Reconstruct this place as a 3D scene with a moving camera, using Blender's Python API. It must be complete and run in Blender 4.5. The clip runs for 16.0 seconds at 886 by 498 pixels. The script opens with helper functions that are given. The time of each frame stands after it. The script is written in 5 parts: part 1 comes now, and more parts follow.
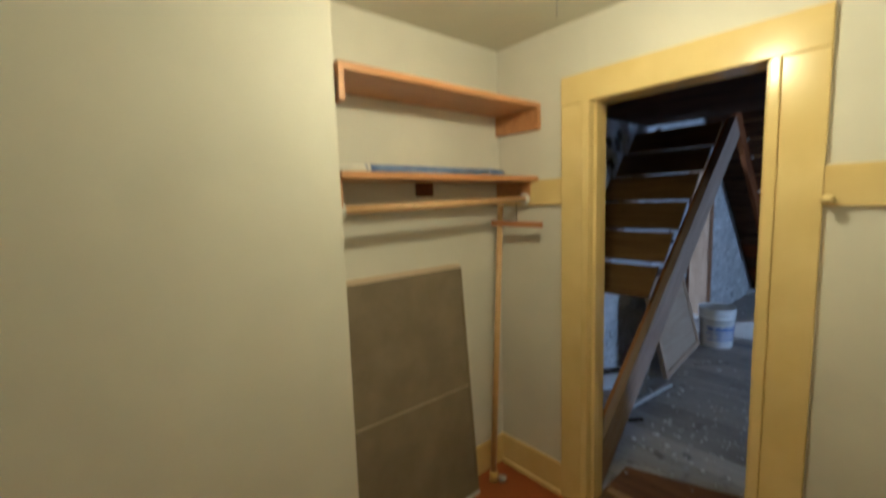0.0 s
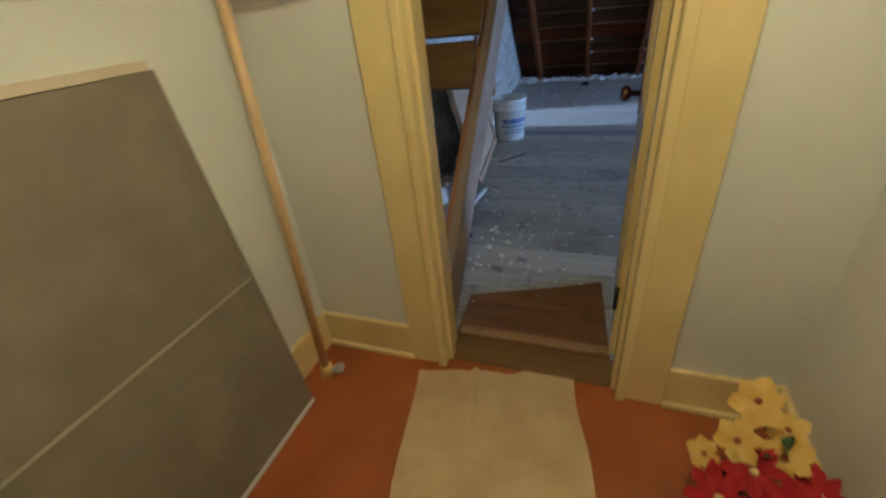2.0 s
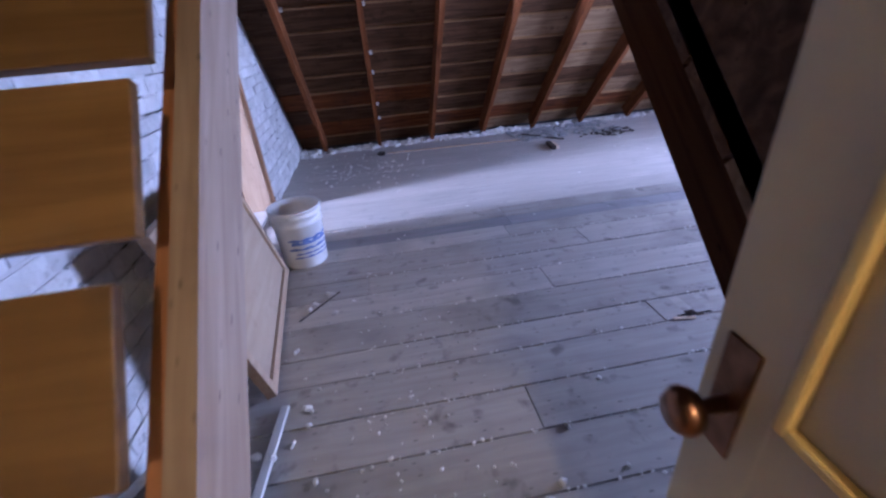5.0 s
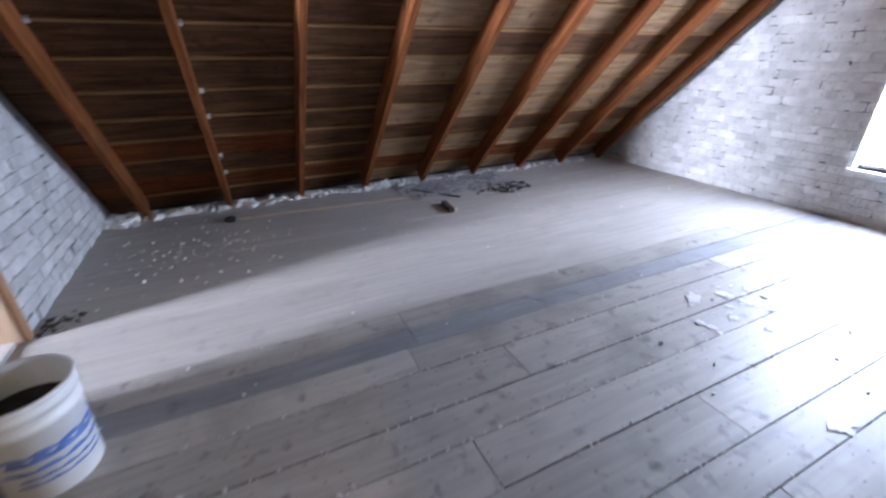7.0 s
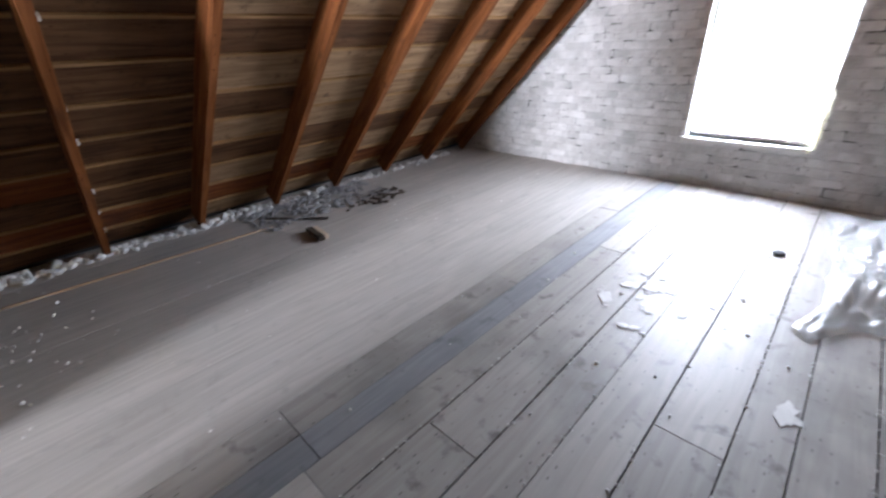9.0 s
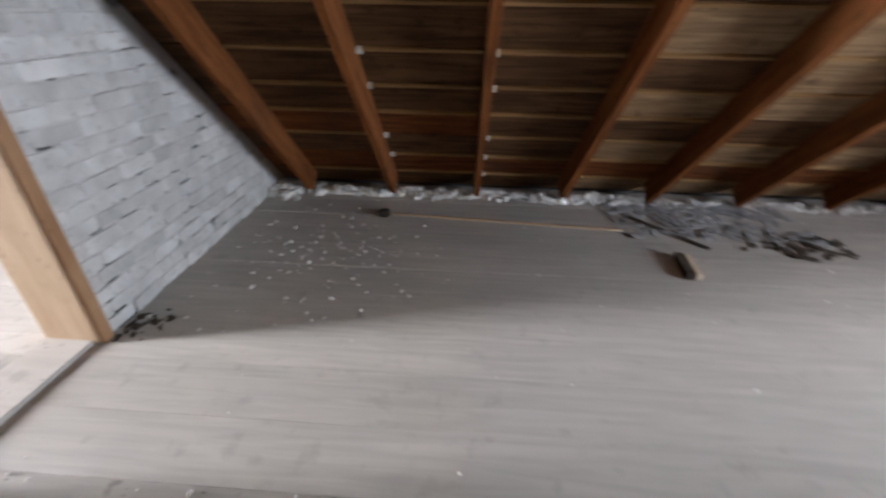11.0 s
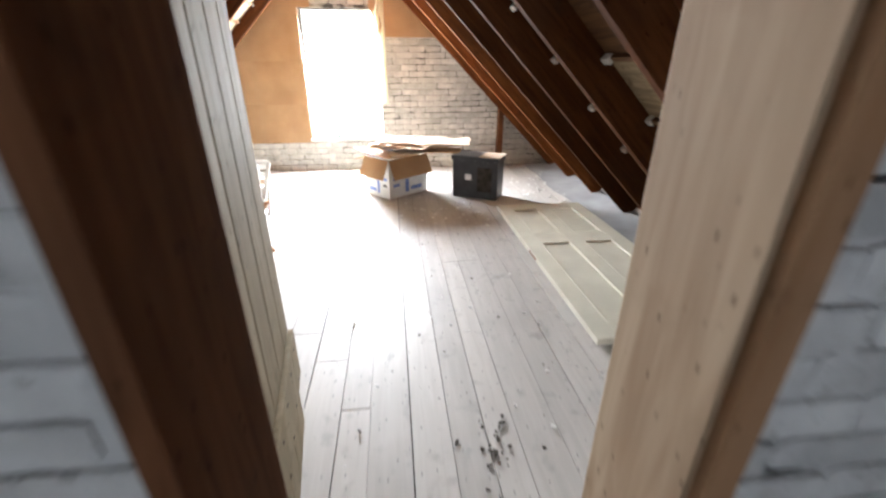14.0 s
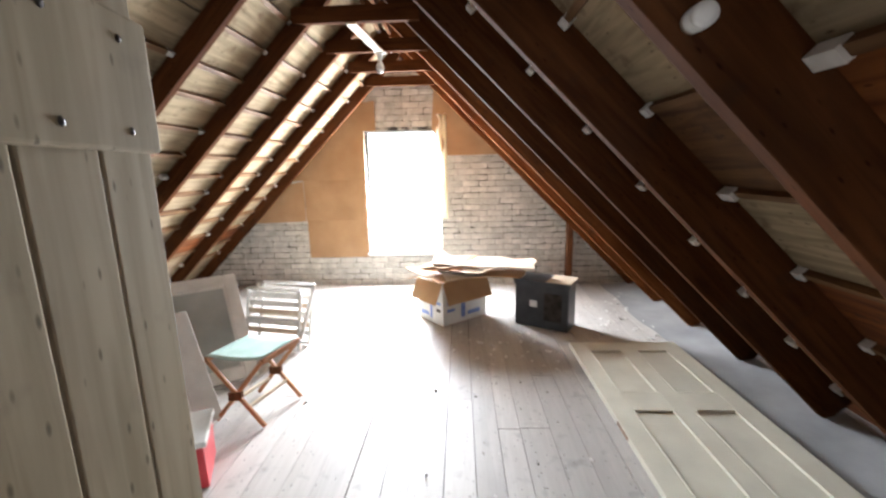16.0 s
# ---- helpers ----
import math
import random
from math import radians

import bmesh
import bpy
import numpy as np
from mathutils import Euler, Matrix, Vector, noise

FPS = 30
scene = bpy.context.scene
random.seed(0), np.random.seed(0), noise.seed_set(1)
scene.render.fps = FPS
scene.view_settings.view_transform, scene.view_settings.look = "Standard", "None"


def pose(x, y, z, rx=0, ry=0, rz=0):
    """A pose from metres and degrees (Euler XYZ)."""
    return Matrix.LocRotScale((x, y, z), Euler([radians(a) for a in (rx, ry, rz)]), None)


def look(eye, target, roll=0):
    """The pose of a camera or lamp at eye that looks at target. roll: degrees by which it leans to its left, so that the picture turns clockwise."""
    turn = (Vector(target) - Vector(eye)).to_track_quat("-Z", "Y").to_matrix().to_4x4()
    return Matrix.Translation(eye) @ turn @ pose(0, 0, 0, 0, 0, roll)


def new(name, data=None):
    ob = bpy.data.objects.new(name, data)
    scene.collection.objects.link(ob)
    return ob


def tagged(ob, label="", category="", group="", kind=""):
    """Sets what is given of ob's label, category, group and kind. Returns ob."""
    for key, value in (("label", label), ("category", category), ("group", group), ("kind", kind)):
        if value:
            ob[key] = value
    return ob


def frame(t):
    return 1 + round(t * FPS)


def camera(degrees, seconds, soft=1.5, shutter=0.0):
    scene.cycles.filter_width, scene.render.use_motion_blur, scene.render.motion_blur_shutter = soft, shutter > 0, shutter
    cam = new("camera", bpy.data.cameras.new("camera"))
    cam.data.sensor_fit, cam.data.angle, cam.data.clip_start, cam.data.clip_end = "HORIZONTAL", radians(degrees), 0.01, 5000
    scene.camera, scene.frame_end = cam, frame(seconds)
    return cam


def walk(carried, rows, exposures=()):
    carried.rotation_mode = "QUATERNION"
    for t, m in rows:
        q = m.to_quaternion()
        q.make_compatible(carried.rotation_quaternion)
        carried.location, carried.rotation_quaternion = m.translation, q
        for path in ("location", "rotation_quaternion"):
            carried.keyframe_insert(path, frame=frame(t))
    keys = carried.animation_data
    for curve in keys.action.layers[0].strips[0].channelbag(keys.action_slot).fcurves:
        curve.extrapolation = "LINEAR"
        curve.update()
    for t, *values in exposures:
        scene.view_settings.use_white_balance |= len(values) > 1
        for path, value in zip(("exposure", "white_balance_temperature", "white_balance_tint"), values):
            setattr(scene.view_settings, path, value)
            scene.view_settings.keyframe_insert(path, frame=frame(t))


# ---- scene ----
cam = camera(94.1, 16.0, soft=2.4, shutter=0.5)
METRES, EYE, TILT, LEAN, TURN = 6.8, 1.445, 0.0, 0.0, 49.8
ROWS = [
    (0.0, 0.0, 0.0, 0.0, -0.2, -6.38, 1.81),
    (0.5, 0.0044, 0.0179, -0.0142, -0.5, -18.53, 3.3),
    (1.0, 0.0021, 0.038, -0.0248, -7.07, -26.59, 5.29),
    (1.5, 0.0077, 0.0769, -0.0328, -23.88, -30.23, 5.71),
    (2.0, 0.0206, 0.1106, -0.0348, -30.9, -31.46, 5.62),
    (2.5, 0.0481, 0.1537, -0.0346, -38.66, -29.76, 5.09),
    (3.0, 0.0706, 0.1861, -0.0343, -46.88, -28.89, 2.44),
    (3.5, 0.0922, 0.2167, -0.0286, -54.89, -28.03, 2.04),
    (4.0, 0.1162, 0.2355, -0.0289, -56.35, -27.99, 3.08),
    (6.5, 0.2543, 0.3239, -0.0265, -70.45, -28.06, 2.35),
    (7.0, 0.2947, 0.3393, -0.0206, -75.48, -25.34, 0.17),
    (7.5, 0.3287, 0.3546, -0.0178, -85.87, -22.09, 1.8),
    (8.0, 0.3491, 0.3582, -0.016, -102.31, -20.91, 2.33),
    (10.5, 0.4307, 0.3895, -0.0289, -63.28, -31.91, 1.8),
    (11.0, 0.462, 0.4113, -0.0292, -45.97, -29.76, -0.79),
    (11.5, 0.4761, 0.4336, -0.0303, -24.65, -30.15, 1.12),
    (12.0, 0.4901, 0.4589, -0.025, 1.3, -28.44, -0.21),
    (12.5, 0.4889, 0.4844, -0.0246, 13.47, -27.91, 1.35),
    (13.0, 0.4737, 0.5308, -0.0246, 18.78, -28.03, 0.73),
    (13.5, 0.4607, 0.5759, -0.025, 25.04, -28.07, 0.23),
    (14.0, 0.4443, 0.6236, -0.0153, 33.49, -24.38, 0.05),
    (14.5, 0.4225, 0.6574, -0.0144, 33.65, -22.15, 0.23),
    (15.0, 0.4046, 0.6828, -0.0076, 34.15, -18.14, 0.4),
    (15.5, 0.4, 0.6948, -0.0022, 38.0, -14.07, 0.7),
    (16.0, 0.4006, 0.7006, 0.0021, 42.52, -10.99, 1.25),
]
walk(cam, [(t, pose(0, 0, EYE, TILT, LEAN, TURN) @ pose(METRES * x, METRES * y, METRES * z, 90 + pitch, roll, yaw)) for t, x, y, z, yaw, pitch, roll in ROWS],
     exposures=[(0.0, -0.05, 4350, 8), (1.0, -0.15, 4330, 8), (1.4, 0.0, 4330, 9), (2.0, 0.45, 4220, 8), (3.0, 0.45, 4150, 18), (3.5, 0.55, 3950, 34), (4.2, 1.25, 4230, 44), (6.3, 1.45, 5100, 20), (8.2, 1.0, 5750, 18), (10.4, 1.2, 6100, 14), (12.0, 0.85, 6300, 14), (13.0, 0.6, 6300, 12), (14.5, -0.2, 6000, 10), (16.0, -0.28, 6000, 10)])

# ---- world and light ----
world = bpy.data.worlds.new("sky")
scene.world = world
world.use_nodes = True
wn = world.node_tree
sky = wn.nodes.new("ShaderNodeTexSky")
sky.sky_type, sky.sun_disc, sky.sun_elevation, sky.sun_rotation = "NISHITA", False, radians(38), radians(200)
bg = wn.nodes["Background"]
bg.inputs["Strength"].default_value = 0.15
wn.links.new(sky.outputs[0], bg.inputs["Color"])


def lamp(name, kind, m, energy, color, **more):
    data = bpy.data.lights.new(name, kind)
    data.energy, data.color = energy, color
    if kind == "AREA":
        data.shape, data.size, data.size_y = "RECTANGLE", more["size"], more["size_y"]
    if kind == "POINT":
        data.shadow_soft_size = more["radius"]
    if kind == "SUN":
        data.angle = more["angle"]
    ob = new(name, data)
    ob.matrix_world = m
    return ob


lamp("sun", "SUN", look((0, 0, 9), (4, 6, 0)), 0.8, (1, 0.96, 0.9), angle=radians(12))
lamp("west_window_daylight", "AREA", look((-7.12, 4.45, 1.2), (0, 4.45, 0.35)), 720, (0.97, 0.98, 1.0), size=0.88, size_y=1.4)
lamp("east_window_daylight", "AREA", look((4.15, 4.15, 1.12), (-2, 4.5, 0.3)), 82, (0.83, 0.91, 1.0), size=0.88, size_y=1.34)
lamp("closet_bulb_light", "POINT", pose(-0.50, 0.86, 2.0), 24, (1.0, 0.69, 0.26), radius=0.04)


# ---- materials ----
def nodes_of(name):
    m = bpy.data.materials.new(name)
    m.use_nodes = True
    return m, m.node_tree.nodes, m.node_tree.links, m.node_tree.nodes["Principled BSDF"]


def ramp(n, stops):
    r = n.new("ShaderNodeValToRGB")
    el = r.color_ramp.elements
    while len(el) < len(stops):
        el.new(0.5)
    for e, (p, c) in zip(el, stops):
        e.position, e.color = p, (*c, 1)
    return r


def coords(n, l, where, scale, spread):
    """World or local coordinates, shifted at random from object to object."""
    if where == "world":
        src = n.new("ShaderNodeNewGeometry").outputs["Position"]
    else:
        src = n.new("ShaderNodeTexCoord").outputs["Object"]
    info = n.new("ShaderNodeObjectInfo")
    mul = n.new("ShaderNodeVectorMath")
    mul.operation = "SCALE"
    mul.inputs[0].default_value = (31, 17, 23)
    l.new(info.outputs["Random"], mul.inputs["Scale"])
    add = n.new("ShaderNodeVectorMath")
    l.new(src, add.inputs[0])
    if spread:
        l.new(mul.outputs[0], add.inputs[1])
    mp = n.new("ShaderNodeMapping")
    mp.inputs["Scale"].default_value = scale
    l.new(add.outputs[0], mp.inputs["Vector"])
    return mp, add, info


def mixc(n, l, fac, a, b, mode="MIX"):
    m = n.new("ShaderNodeMix")
    m.data_type, m.blend_type = "RGBA", mode
    for v, k in ((fac, 0), (a, 6), (b, 7)):
        if isinstance(v, (int, float)):
            m.inputs[k].default_value = v
        elif isinstance(v, tuple):
            m.inputs[k].default_value = (*v, 1)
        else:
            l.new(v, m.inputs[k])
    return m.outputs[2]


def wood(name, dark, light, axis=0, where="object", rough=0.7, grain=1.0, stain=0.35, stain_colour=(0.03, 0.025, 0.02), knots=True, vary=0.3, bump=0.12):
    m, n, l, p = nodes_of(name)
    sc = [17.0 * grain] * 3
    sc[axis] = 1.4 * grain
    mp, add, info = coords(n, l, where, sc, True)
    tex = n.new("ShaderNodeTexNoise")
    tex.inputs["Scale"].default_value, tex.inputs["Detail"].default_value, tex.inputs["Distortion"].default_value = 1.6, 6, 0.8
    l.new(mp.outputs[0], tex.inputs["Vector"])
    r = ramp(n, [(0.32, dark), (0.68, light)])
    l.new(tex.outputs[0], r.inputs[0])
    big = n.new("ShaderNodeTexNoise")
    big.inputs["Scale"].default_value, big.inputs["Detail"].default_value = 2.3, 4
    l.new(add.outputs[0], big.inputs["Vector"])
    br = ramp(n, [(0.52, (0, 0, 0)), (0.78, (1, 1, 1))])
    l.new(big.outputs[0], br.inputs[0])
    k = n.new("ShaderNodeMath")
    k.operation = "MULTIPLY"
    k.inputs[1].default_value = stain
    l.new(br.outputs[0], k.inputs[0])
    col = mixc(n, l, k.outputs[0], r.outputs[0], stain_colour)
    spot = n.new("ShaderNodeTexNoise")
    spot.inputs["Scale"].default_value, spot.inputs["Detail"].default_value = 11.0, 3
    l.new(add.outputs[0], spot.inputs["Vector"])
    sr = ramp(n, [(0.60, (0, 0, 0)), (0.74, (stain, stain, stain))])
    l.new(spot.outputs[0], sr.inputs[0])
    col = mixc(n, l, sr.outputs[0], col, tuple(c * 0.7 for c in stain_colour))
    if knots:
        ks = [7.0] * 3
        ks[axis] = 2.6
        mp2, _, _ = coords(n, l, where, ks, True)
        vo = n.new("ShaderNodeTexVoronoi")
        l.new(mp2.outputs[0], vo.inputs["Vector"])
        kr = ramp(n, [(0.06, (0.75, 0.75, 0.75)), (0.16, (0, 0, 0))])
        l.new(vo.outputs["Distance"], kr.inputs[0])
        col = mixc(n, l, kr.outputs[0], col, tuple(c * 0.35 for c in dark))
    if vary:
        hv = n.new("ShaderNodeHueSaturation")
        mr = n.new("ShaderNodeMapRange")
        mr.inputs["To Min"].default_value, mr.inputs["To Max"].default_value = 1 - vary, 1 + vary
        l.new(info.outputs["Random"], mr.inputs["Value"])
        l.new(mr.outputs[0], hv.inputs["Value"])
        l.new(col, hv.inputs["Color"])
        col = hv.outputs[0]
    l.new(col, p.inputs["Base Color"])
    p.inputs["Roughness"].default_value = rough
    p.inputs["Specular IOR Level"].default_value = 0.45 if rough < 0.66 else (0.12 if rough < 0.88 else 0.02)
    b = n.new("ShaderNodeBump")
    b.inputs["Strength"].default_value, b.inputs["Distance"].default_value = bump, 0.004
    l.new(tex.outputs[0], b.inputs["Height"])
    l.new(b.outputs[0], p.inputs["Normal"])
    return m


def mottled(name, a, b, scale=6.0, rough=0.6, bump=0.1, fine=60.0, fleck=None, vary=0.0, metal=0.0, island=False, where="world", low=0.35, high=0.7, depth=0.004):
    m, n, l, p = nodes_of(name)
    mp, add, info = coords(n, l, where, (1, 1, 1), True)
    t1 = n.new("ShaderNodeTexNoise")
    t1.inputs["Scale"].default_value, t1.inputs["Detail"].default_value = scale, 6
    l.new(mp.outputs[0], t1.inputs["Vector"])
    r = ramp(n, [(low, a), (high, b)])
    l.new(t1.outputs[0], r.inputs[0])
    col = r.outputs[0]
    t2 = n.new("ShaderNodeTexNoise")
    t2.inputs["Scale"].default_value, t2.inputs["Detail"].default_value = fine, 3
    l.new(mp.outputs[0], t2.inputs["Vector"])
    if fleck:
        fr = ramp(n, [(0.60, (0, 0, 0)), (0.70, (1, 1, 1))])
        l.new(t2.outputs[0], fr.inputs[0])
        col = mixc(n, l, fr.outputs[0], col, fleck)
    if vary:
        hv = n.new("ShaderNodeHueSaturation")
        mr = n.new("ShaderNodeMapRange")
        mr.inputs["To Min"].default_value, mr.inputs["To Max"].default_value = 1 - vary, 1 + vary
        src = n.new("ShaderNodeNewGeometry").outputs["Random Per Island"] if island else info.outputs["Random"]
        l.new(src, mr.inputs["Value"])
        l.new(mr.outputs[0], hv.inputs["Value"])
        l.new(col, hv.inputs["Color"])
        col = hv.outputs[0]
    l.new(col, p.inputs["Base Color"])
    p.inputs["Roughness"].default_value, p.inputs["Metallic"].default_value = rough, metal
    p.inputs["Specular IOR Level"].default_value = 0.5 if rough < 0.7 else 0.15
    bm_ = n.new("ShaderNodeBump")
    bm_.inputs["Strength"].default_value, bm_.inputs["Distance"].default_value = bump, depth
    mix = n.new("ShaderNodeMath")
    l.new(t1.outputs[0], mix.inputs[0])
    l.new(t2.outputs[0], mix.inputs[1])
    l.new(mix.outputs[0], bm_.inputs["Height"])
    l.new(bm_.outputs[0], p.inputs["Normal"])
    return m


M_PLASTER = mottled("green_white_plaster", (0.66, 0.64, 0.585), (0.735, 0.71, 0.65), 2.5, 0.55, 0.12, 90)
M_CEIL = mottled("closet_ceiling_paint", (0.58, 0.57, 0.46), (0.64, 0.63, 0.52), 2, 0.6, 0.08, 70)
M_TRIM = mottled("cream_gloss_paint", (0.70, 0.54, 0.20), (0.78, 0.62, 0.26), 5, 0.22, 0.05, 40)
M_ORANGE = mottled("orange_brown_floor_paint", (0.27, 0.068, 0.006), (0.36, 0.098, 0.010), 4, 0.42, 0.1, 50)
M_PAPER = mottled("brown_kraft_paper", (0.50, 0.35, 0.17), (0.60, 0.43, 0.22), 7, 0.8, 0.25, 25)
M_SHELF = wood("varnished_pine", (0.42, 0.20, 0.065), (0.56, 0.29, 0.10), 1, "world", 0.4, stain=0.1, knots=False, vary=0.05)
M_ROD = wood("pale_varnished_rod", (0.55, 0.36, 0.16), (0.66, 0.45, 0.21), 0, "object", 0.4, stain=0.05, knots=False, vary=0.05)
M_SCREEN = mottled("grey_brown_fibreboard", (0.205, 0.17, 0.12), (0.25, 0.21, 0.15), 8, 0.85, 0.3, 160)
M_FLOOR_E = wood("grey_weathered_planks", (0.345, 0.32, 0.287), (0.435, 0.408, 0.37), 0, "world", 0.5, stain=0.7, stain_colour=(0.15, 0.138, 0.125), vary=0.16)
M_FLOOR_W = wood("pale_weathered_planks", (0.44, 0.412, 0.376), (0.505, 0.477, 0.44), 0, "world", 0.55, stain=0.35, stain_colour=(0.24, 0.22, 0.20), vary=0.10)
M_FLOOR_SMOOTH = wood("smooth_dusty_boards", (0.39, 0.364, 0.327), (0.475, 0.446, 0.405), 0, "world", 0.6, stain=0.25, stain_colour=(0.27, 0.25, 0.225), knots=False, vary=0.07)
M_SLATEBOARD = wood("blue_grey_board", (0.205, 0.208, 0.215), (0.285, 0.287, 0.293), 0, "world", 0.6, stain=0.5, stain_colour=(0.14, 0.14, 0.14), knots=False, vary=0.05)
M_SUBFLOOR = mottled("dark_subfloor_dirt", (0.015, 0.013, 0.011), (0.04, 0.035, 0.03), 5, 0.9)
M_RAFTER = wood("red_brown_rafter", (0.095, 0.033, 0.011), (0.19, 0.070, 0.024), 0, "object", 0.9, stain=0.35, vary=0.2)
# darker copy of the rafter wood, shade of the dim slopes included
M_RAFTER_SHADE = wood("shaded_brown_rafter", (0.040, 0.015, 0.006), (0.085, 0.032, 0.012), 0, "object", 0.9, stain=0.35, vary=0.2)
# darker copy of the pale boards, with the dimness put into the colour
M_SHEATH = wood("shade_brown_roof_boards", (0.045, 0.020, 0.009), (0.118, 0.060, 0.027), 0, "world", 0.75, stain=0.7, stain_colour=(0.035, 0.016, 0.008), vary=0)
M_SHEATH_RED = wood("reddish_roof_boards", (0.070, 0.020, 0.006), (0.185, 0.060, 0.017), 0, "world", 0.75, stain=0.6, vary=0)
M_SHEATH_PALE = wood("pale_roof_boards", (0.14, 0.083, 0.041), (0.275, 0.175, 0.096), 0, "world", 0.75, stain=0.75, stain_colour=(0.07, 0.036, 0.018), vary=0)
M_SHEATH_GREY = wood("grey_tan_roof_boards", (0.17, 0.13, 0.08), (0.30, 0.235, 0.15), 0, "world", 0.9, stain=0.7, stain_colour=(0.15, 0.10, 0.06), vary=0)
M_LATH = wood("pale_lath", (0.17, 0.092, 0.036), (0.29, 0.172, 0.076), 0, "world", 0.7, stain=0.1, knots=False, vary=0)
# brown west laths carry their shadow in the tone
M_LATH_D = wood("shaded_brown_lath", (0.075, 0.036, 0.016), (0.17, 0.095, 0.045), 0, "world", 0.75, stain=0.3, knots=False, vary=0)
# white for lath ends that catch the light, put into the colour
M_LIT_END = mottled("white_lit_lath_end", (0.55, 0.53, 0.48), (0.72, 0.70, 0.66), 20, 0.9)
M_ROOF = mottled("outer_roofing", (0.05, 0.05, 0.05), (0.08, 0.08, 0.08), 3, 0.9)
M_BRICK = mottled("whitewashed_brick", (0.44, 0.435, 0.42), (0.66, 0.655, 0.635), 5, 0.85, 1.0, 26, fleck=(0.40, 0.39, 0.37), vary=0.09, depth=0.012)
M_BRICK_R = mottled("whitewashed_brick_joined", (0.44, 0.435, 0.42), (0.66, 0.655, 0.635), 5, 0.85, 1.0, 26, fleck=(0.40, 0.39, 0.37), vary=0.09, depth=0.012, island=True)
M_MORTAR = mottled("whitewashed_mortar", (0.05, 0.047, 0.043), (0.52, 0.515, 0.50), 7, 0.95, 0.6, 50, low=0.37, high=0.45)
M_MORTAR_W = mottled("patchy_gable_mortar", (0.04, 0.037, 0.032), (0.36, 0.345, 0.305), 8, 0.95, 0.6, 50, low=0.40, high=0.56)
M_BRICK_W = mottled("pale_tan_gable_brick", (0.42, 0.405, 0.36), (0.60, 0.58, 0.52), 9, 0.85, 0.6, 45, fleck=(0.34, 0.32, 0.28), vary=0.12)
M_BRICK_WR = mottled("pale_tan_gable_brick_joined", (0.42, 0.405, 0.36), (0.60, 0.58, 0.52), 9, 0.85, 0.6, 45, fleck=(0.34, 0.32, 0.28), vary=0.12, island=True)
M_POST = wood("pale_pine_post", (0.34, 0.235, 0.15), (0.46, 0.345, 0.235), 2, "world", 0.85, stain=0.15, stain_colour=(0.3, 0.17, 0.08), vary=0.05)
M_POST_O = wood("orange_edge_pine", (0.29, 0.155, 0.078), (0.39, 0.235, 0.13), 2, "world", 0.75, stain=0.3, vary=0.05)
M_JAMB = wood("dark_red_jamb", (0.09, 0.036, 0.015), (0.18, 0.077, 0.035), 2, "world", 0.85, stain=0.3, vary=0.1)
M_PLANKDOOR = wood("pale_grey_door_planks", (0.29, 0.235, 0.15), (0.40, 0.33, 0.225), 2, "world", 0.85, stain=0.35, stain_colour=(0.24, 0.19, 0.14), vary=0.07)
M_STAIR = wood("brown_stair_board", (0.125, 0.066, 0.014), (0.19, 0.105, 0.026), 0, "world", 0.5, stain=0.2, knots=False, vary=0.12)
M_STAINED = wood("orange_stained_boards", (0.135, 0.058, 0.016), (0.22, 0.10, 0.030), 0, "world", 0.55, stain=0.6, stain_colour=(0.06, 0.03, 0.012), vary=0.0)
M_STRIP = wood("worn_varnished_strip", (0.30, 0.17, 0.06), (0.40, 0.25, 0.10), 0, "world", 0.5, stain=0.5, stain_colour=(0.13, 0.07, 0.03), knots=False, vary=0.0)
M_STRINGER = wood("pale_stringer", (0.23, 0.165, 0.115), (0.33, 0.25, 0.185), 0, "object", 0.6, stain=0.2, stain_colour=(0.2, 0.12, 0.07), vary=0.02)
M_STR_EDGE = wood("orange_stringer_edge", (0.27, 0.11, 0.03), (0.36, 0.16, 0.05), 0, "object", 0.55, stain=0.2, knots=False, vary=0.02)
M_DOORGREY = mottled("taupe_door_paint", (0.37, 0.325, 0.21), (0.43, 0.38, 0.25), 6, 0.38, 0.05, 40)
M_DOORYEL = mottled("yellow_moulding_paint", (0.62, 0.46, 0.12), (0.70, 0.53, 0.16), 6, 0.4, 0.05, 40)
M_BRONZE = mottled("aged_bronze", (0.16, 0.085, 0.045), (0.28, 0.15, 0.08), 30, 0.32, 0.05, 90, metal=1.0)
M_DARKMETAL = mottled("dark_iron", (0.03, 0.028, 0.026), (0.07, 0.06, 0.055), 30, 0.5, 0.1, 90, metal=0.8)
M_WHITEPLASTIC = mottled("white_bucket_plastic", (0.66, 0.66, 0.64), (0.76, 0.76, 0.74), 9, 0.4, 0.05, 60)
M_BLUE = mottled("blue_print", (0.10, 0.16, 0.42), (0.2, 0.28, 0.55), 25, 0.45, 0.02)
M_DARKFILL = mottled("dark_fill_and_gap_shade", (0.02, 0.017, 0.014), (0.06, 0.05, 0.04), 18, 0.9, 0.6, 60)
M_PLY = wood("warm_plywood", (0.37, 0.28, 0.19), (0.43, 0.335, 0.235), 1, "world", 0.7, grain=0.6, stain=0.2, stain_colour=(0.3, 0.17, 0.09), vary=0.05, knots=False)
M_FRAMEW = wood("pale_frame_strip", (0.36, 0.245, 0.145), (0.46, 0.33, 0.21), 0, "object", 0.6, stain=0.1, knots=False, vary=0.05)
M_CARD = mottled("tan_cardboard", (0.34, 0.205, 0.105), (0.43, 0.275, 0.15), 3, 0.85, 0.1, 50, vary=0.06)
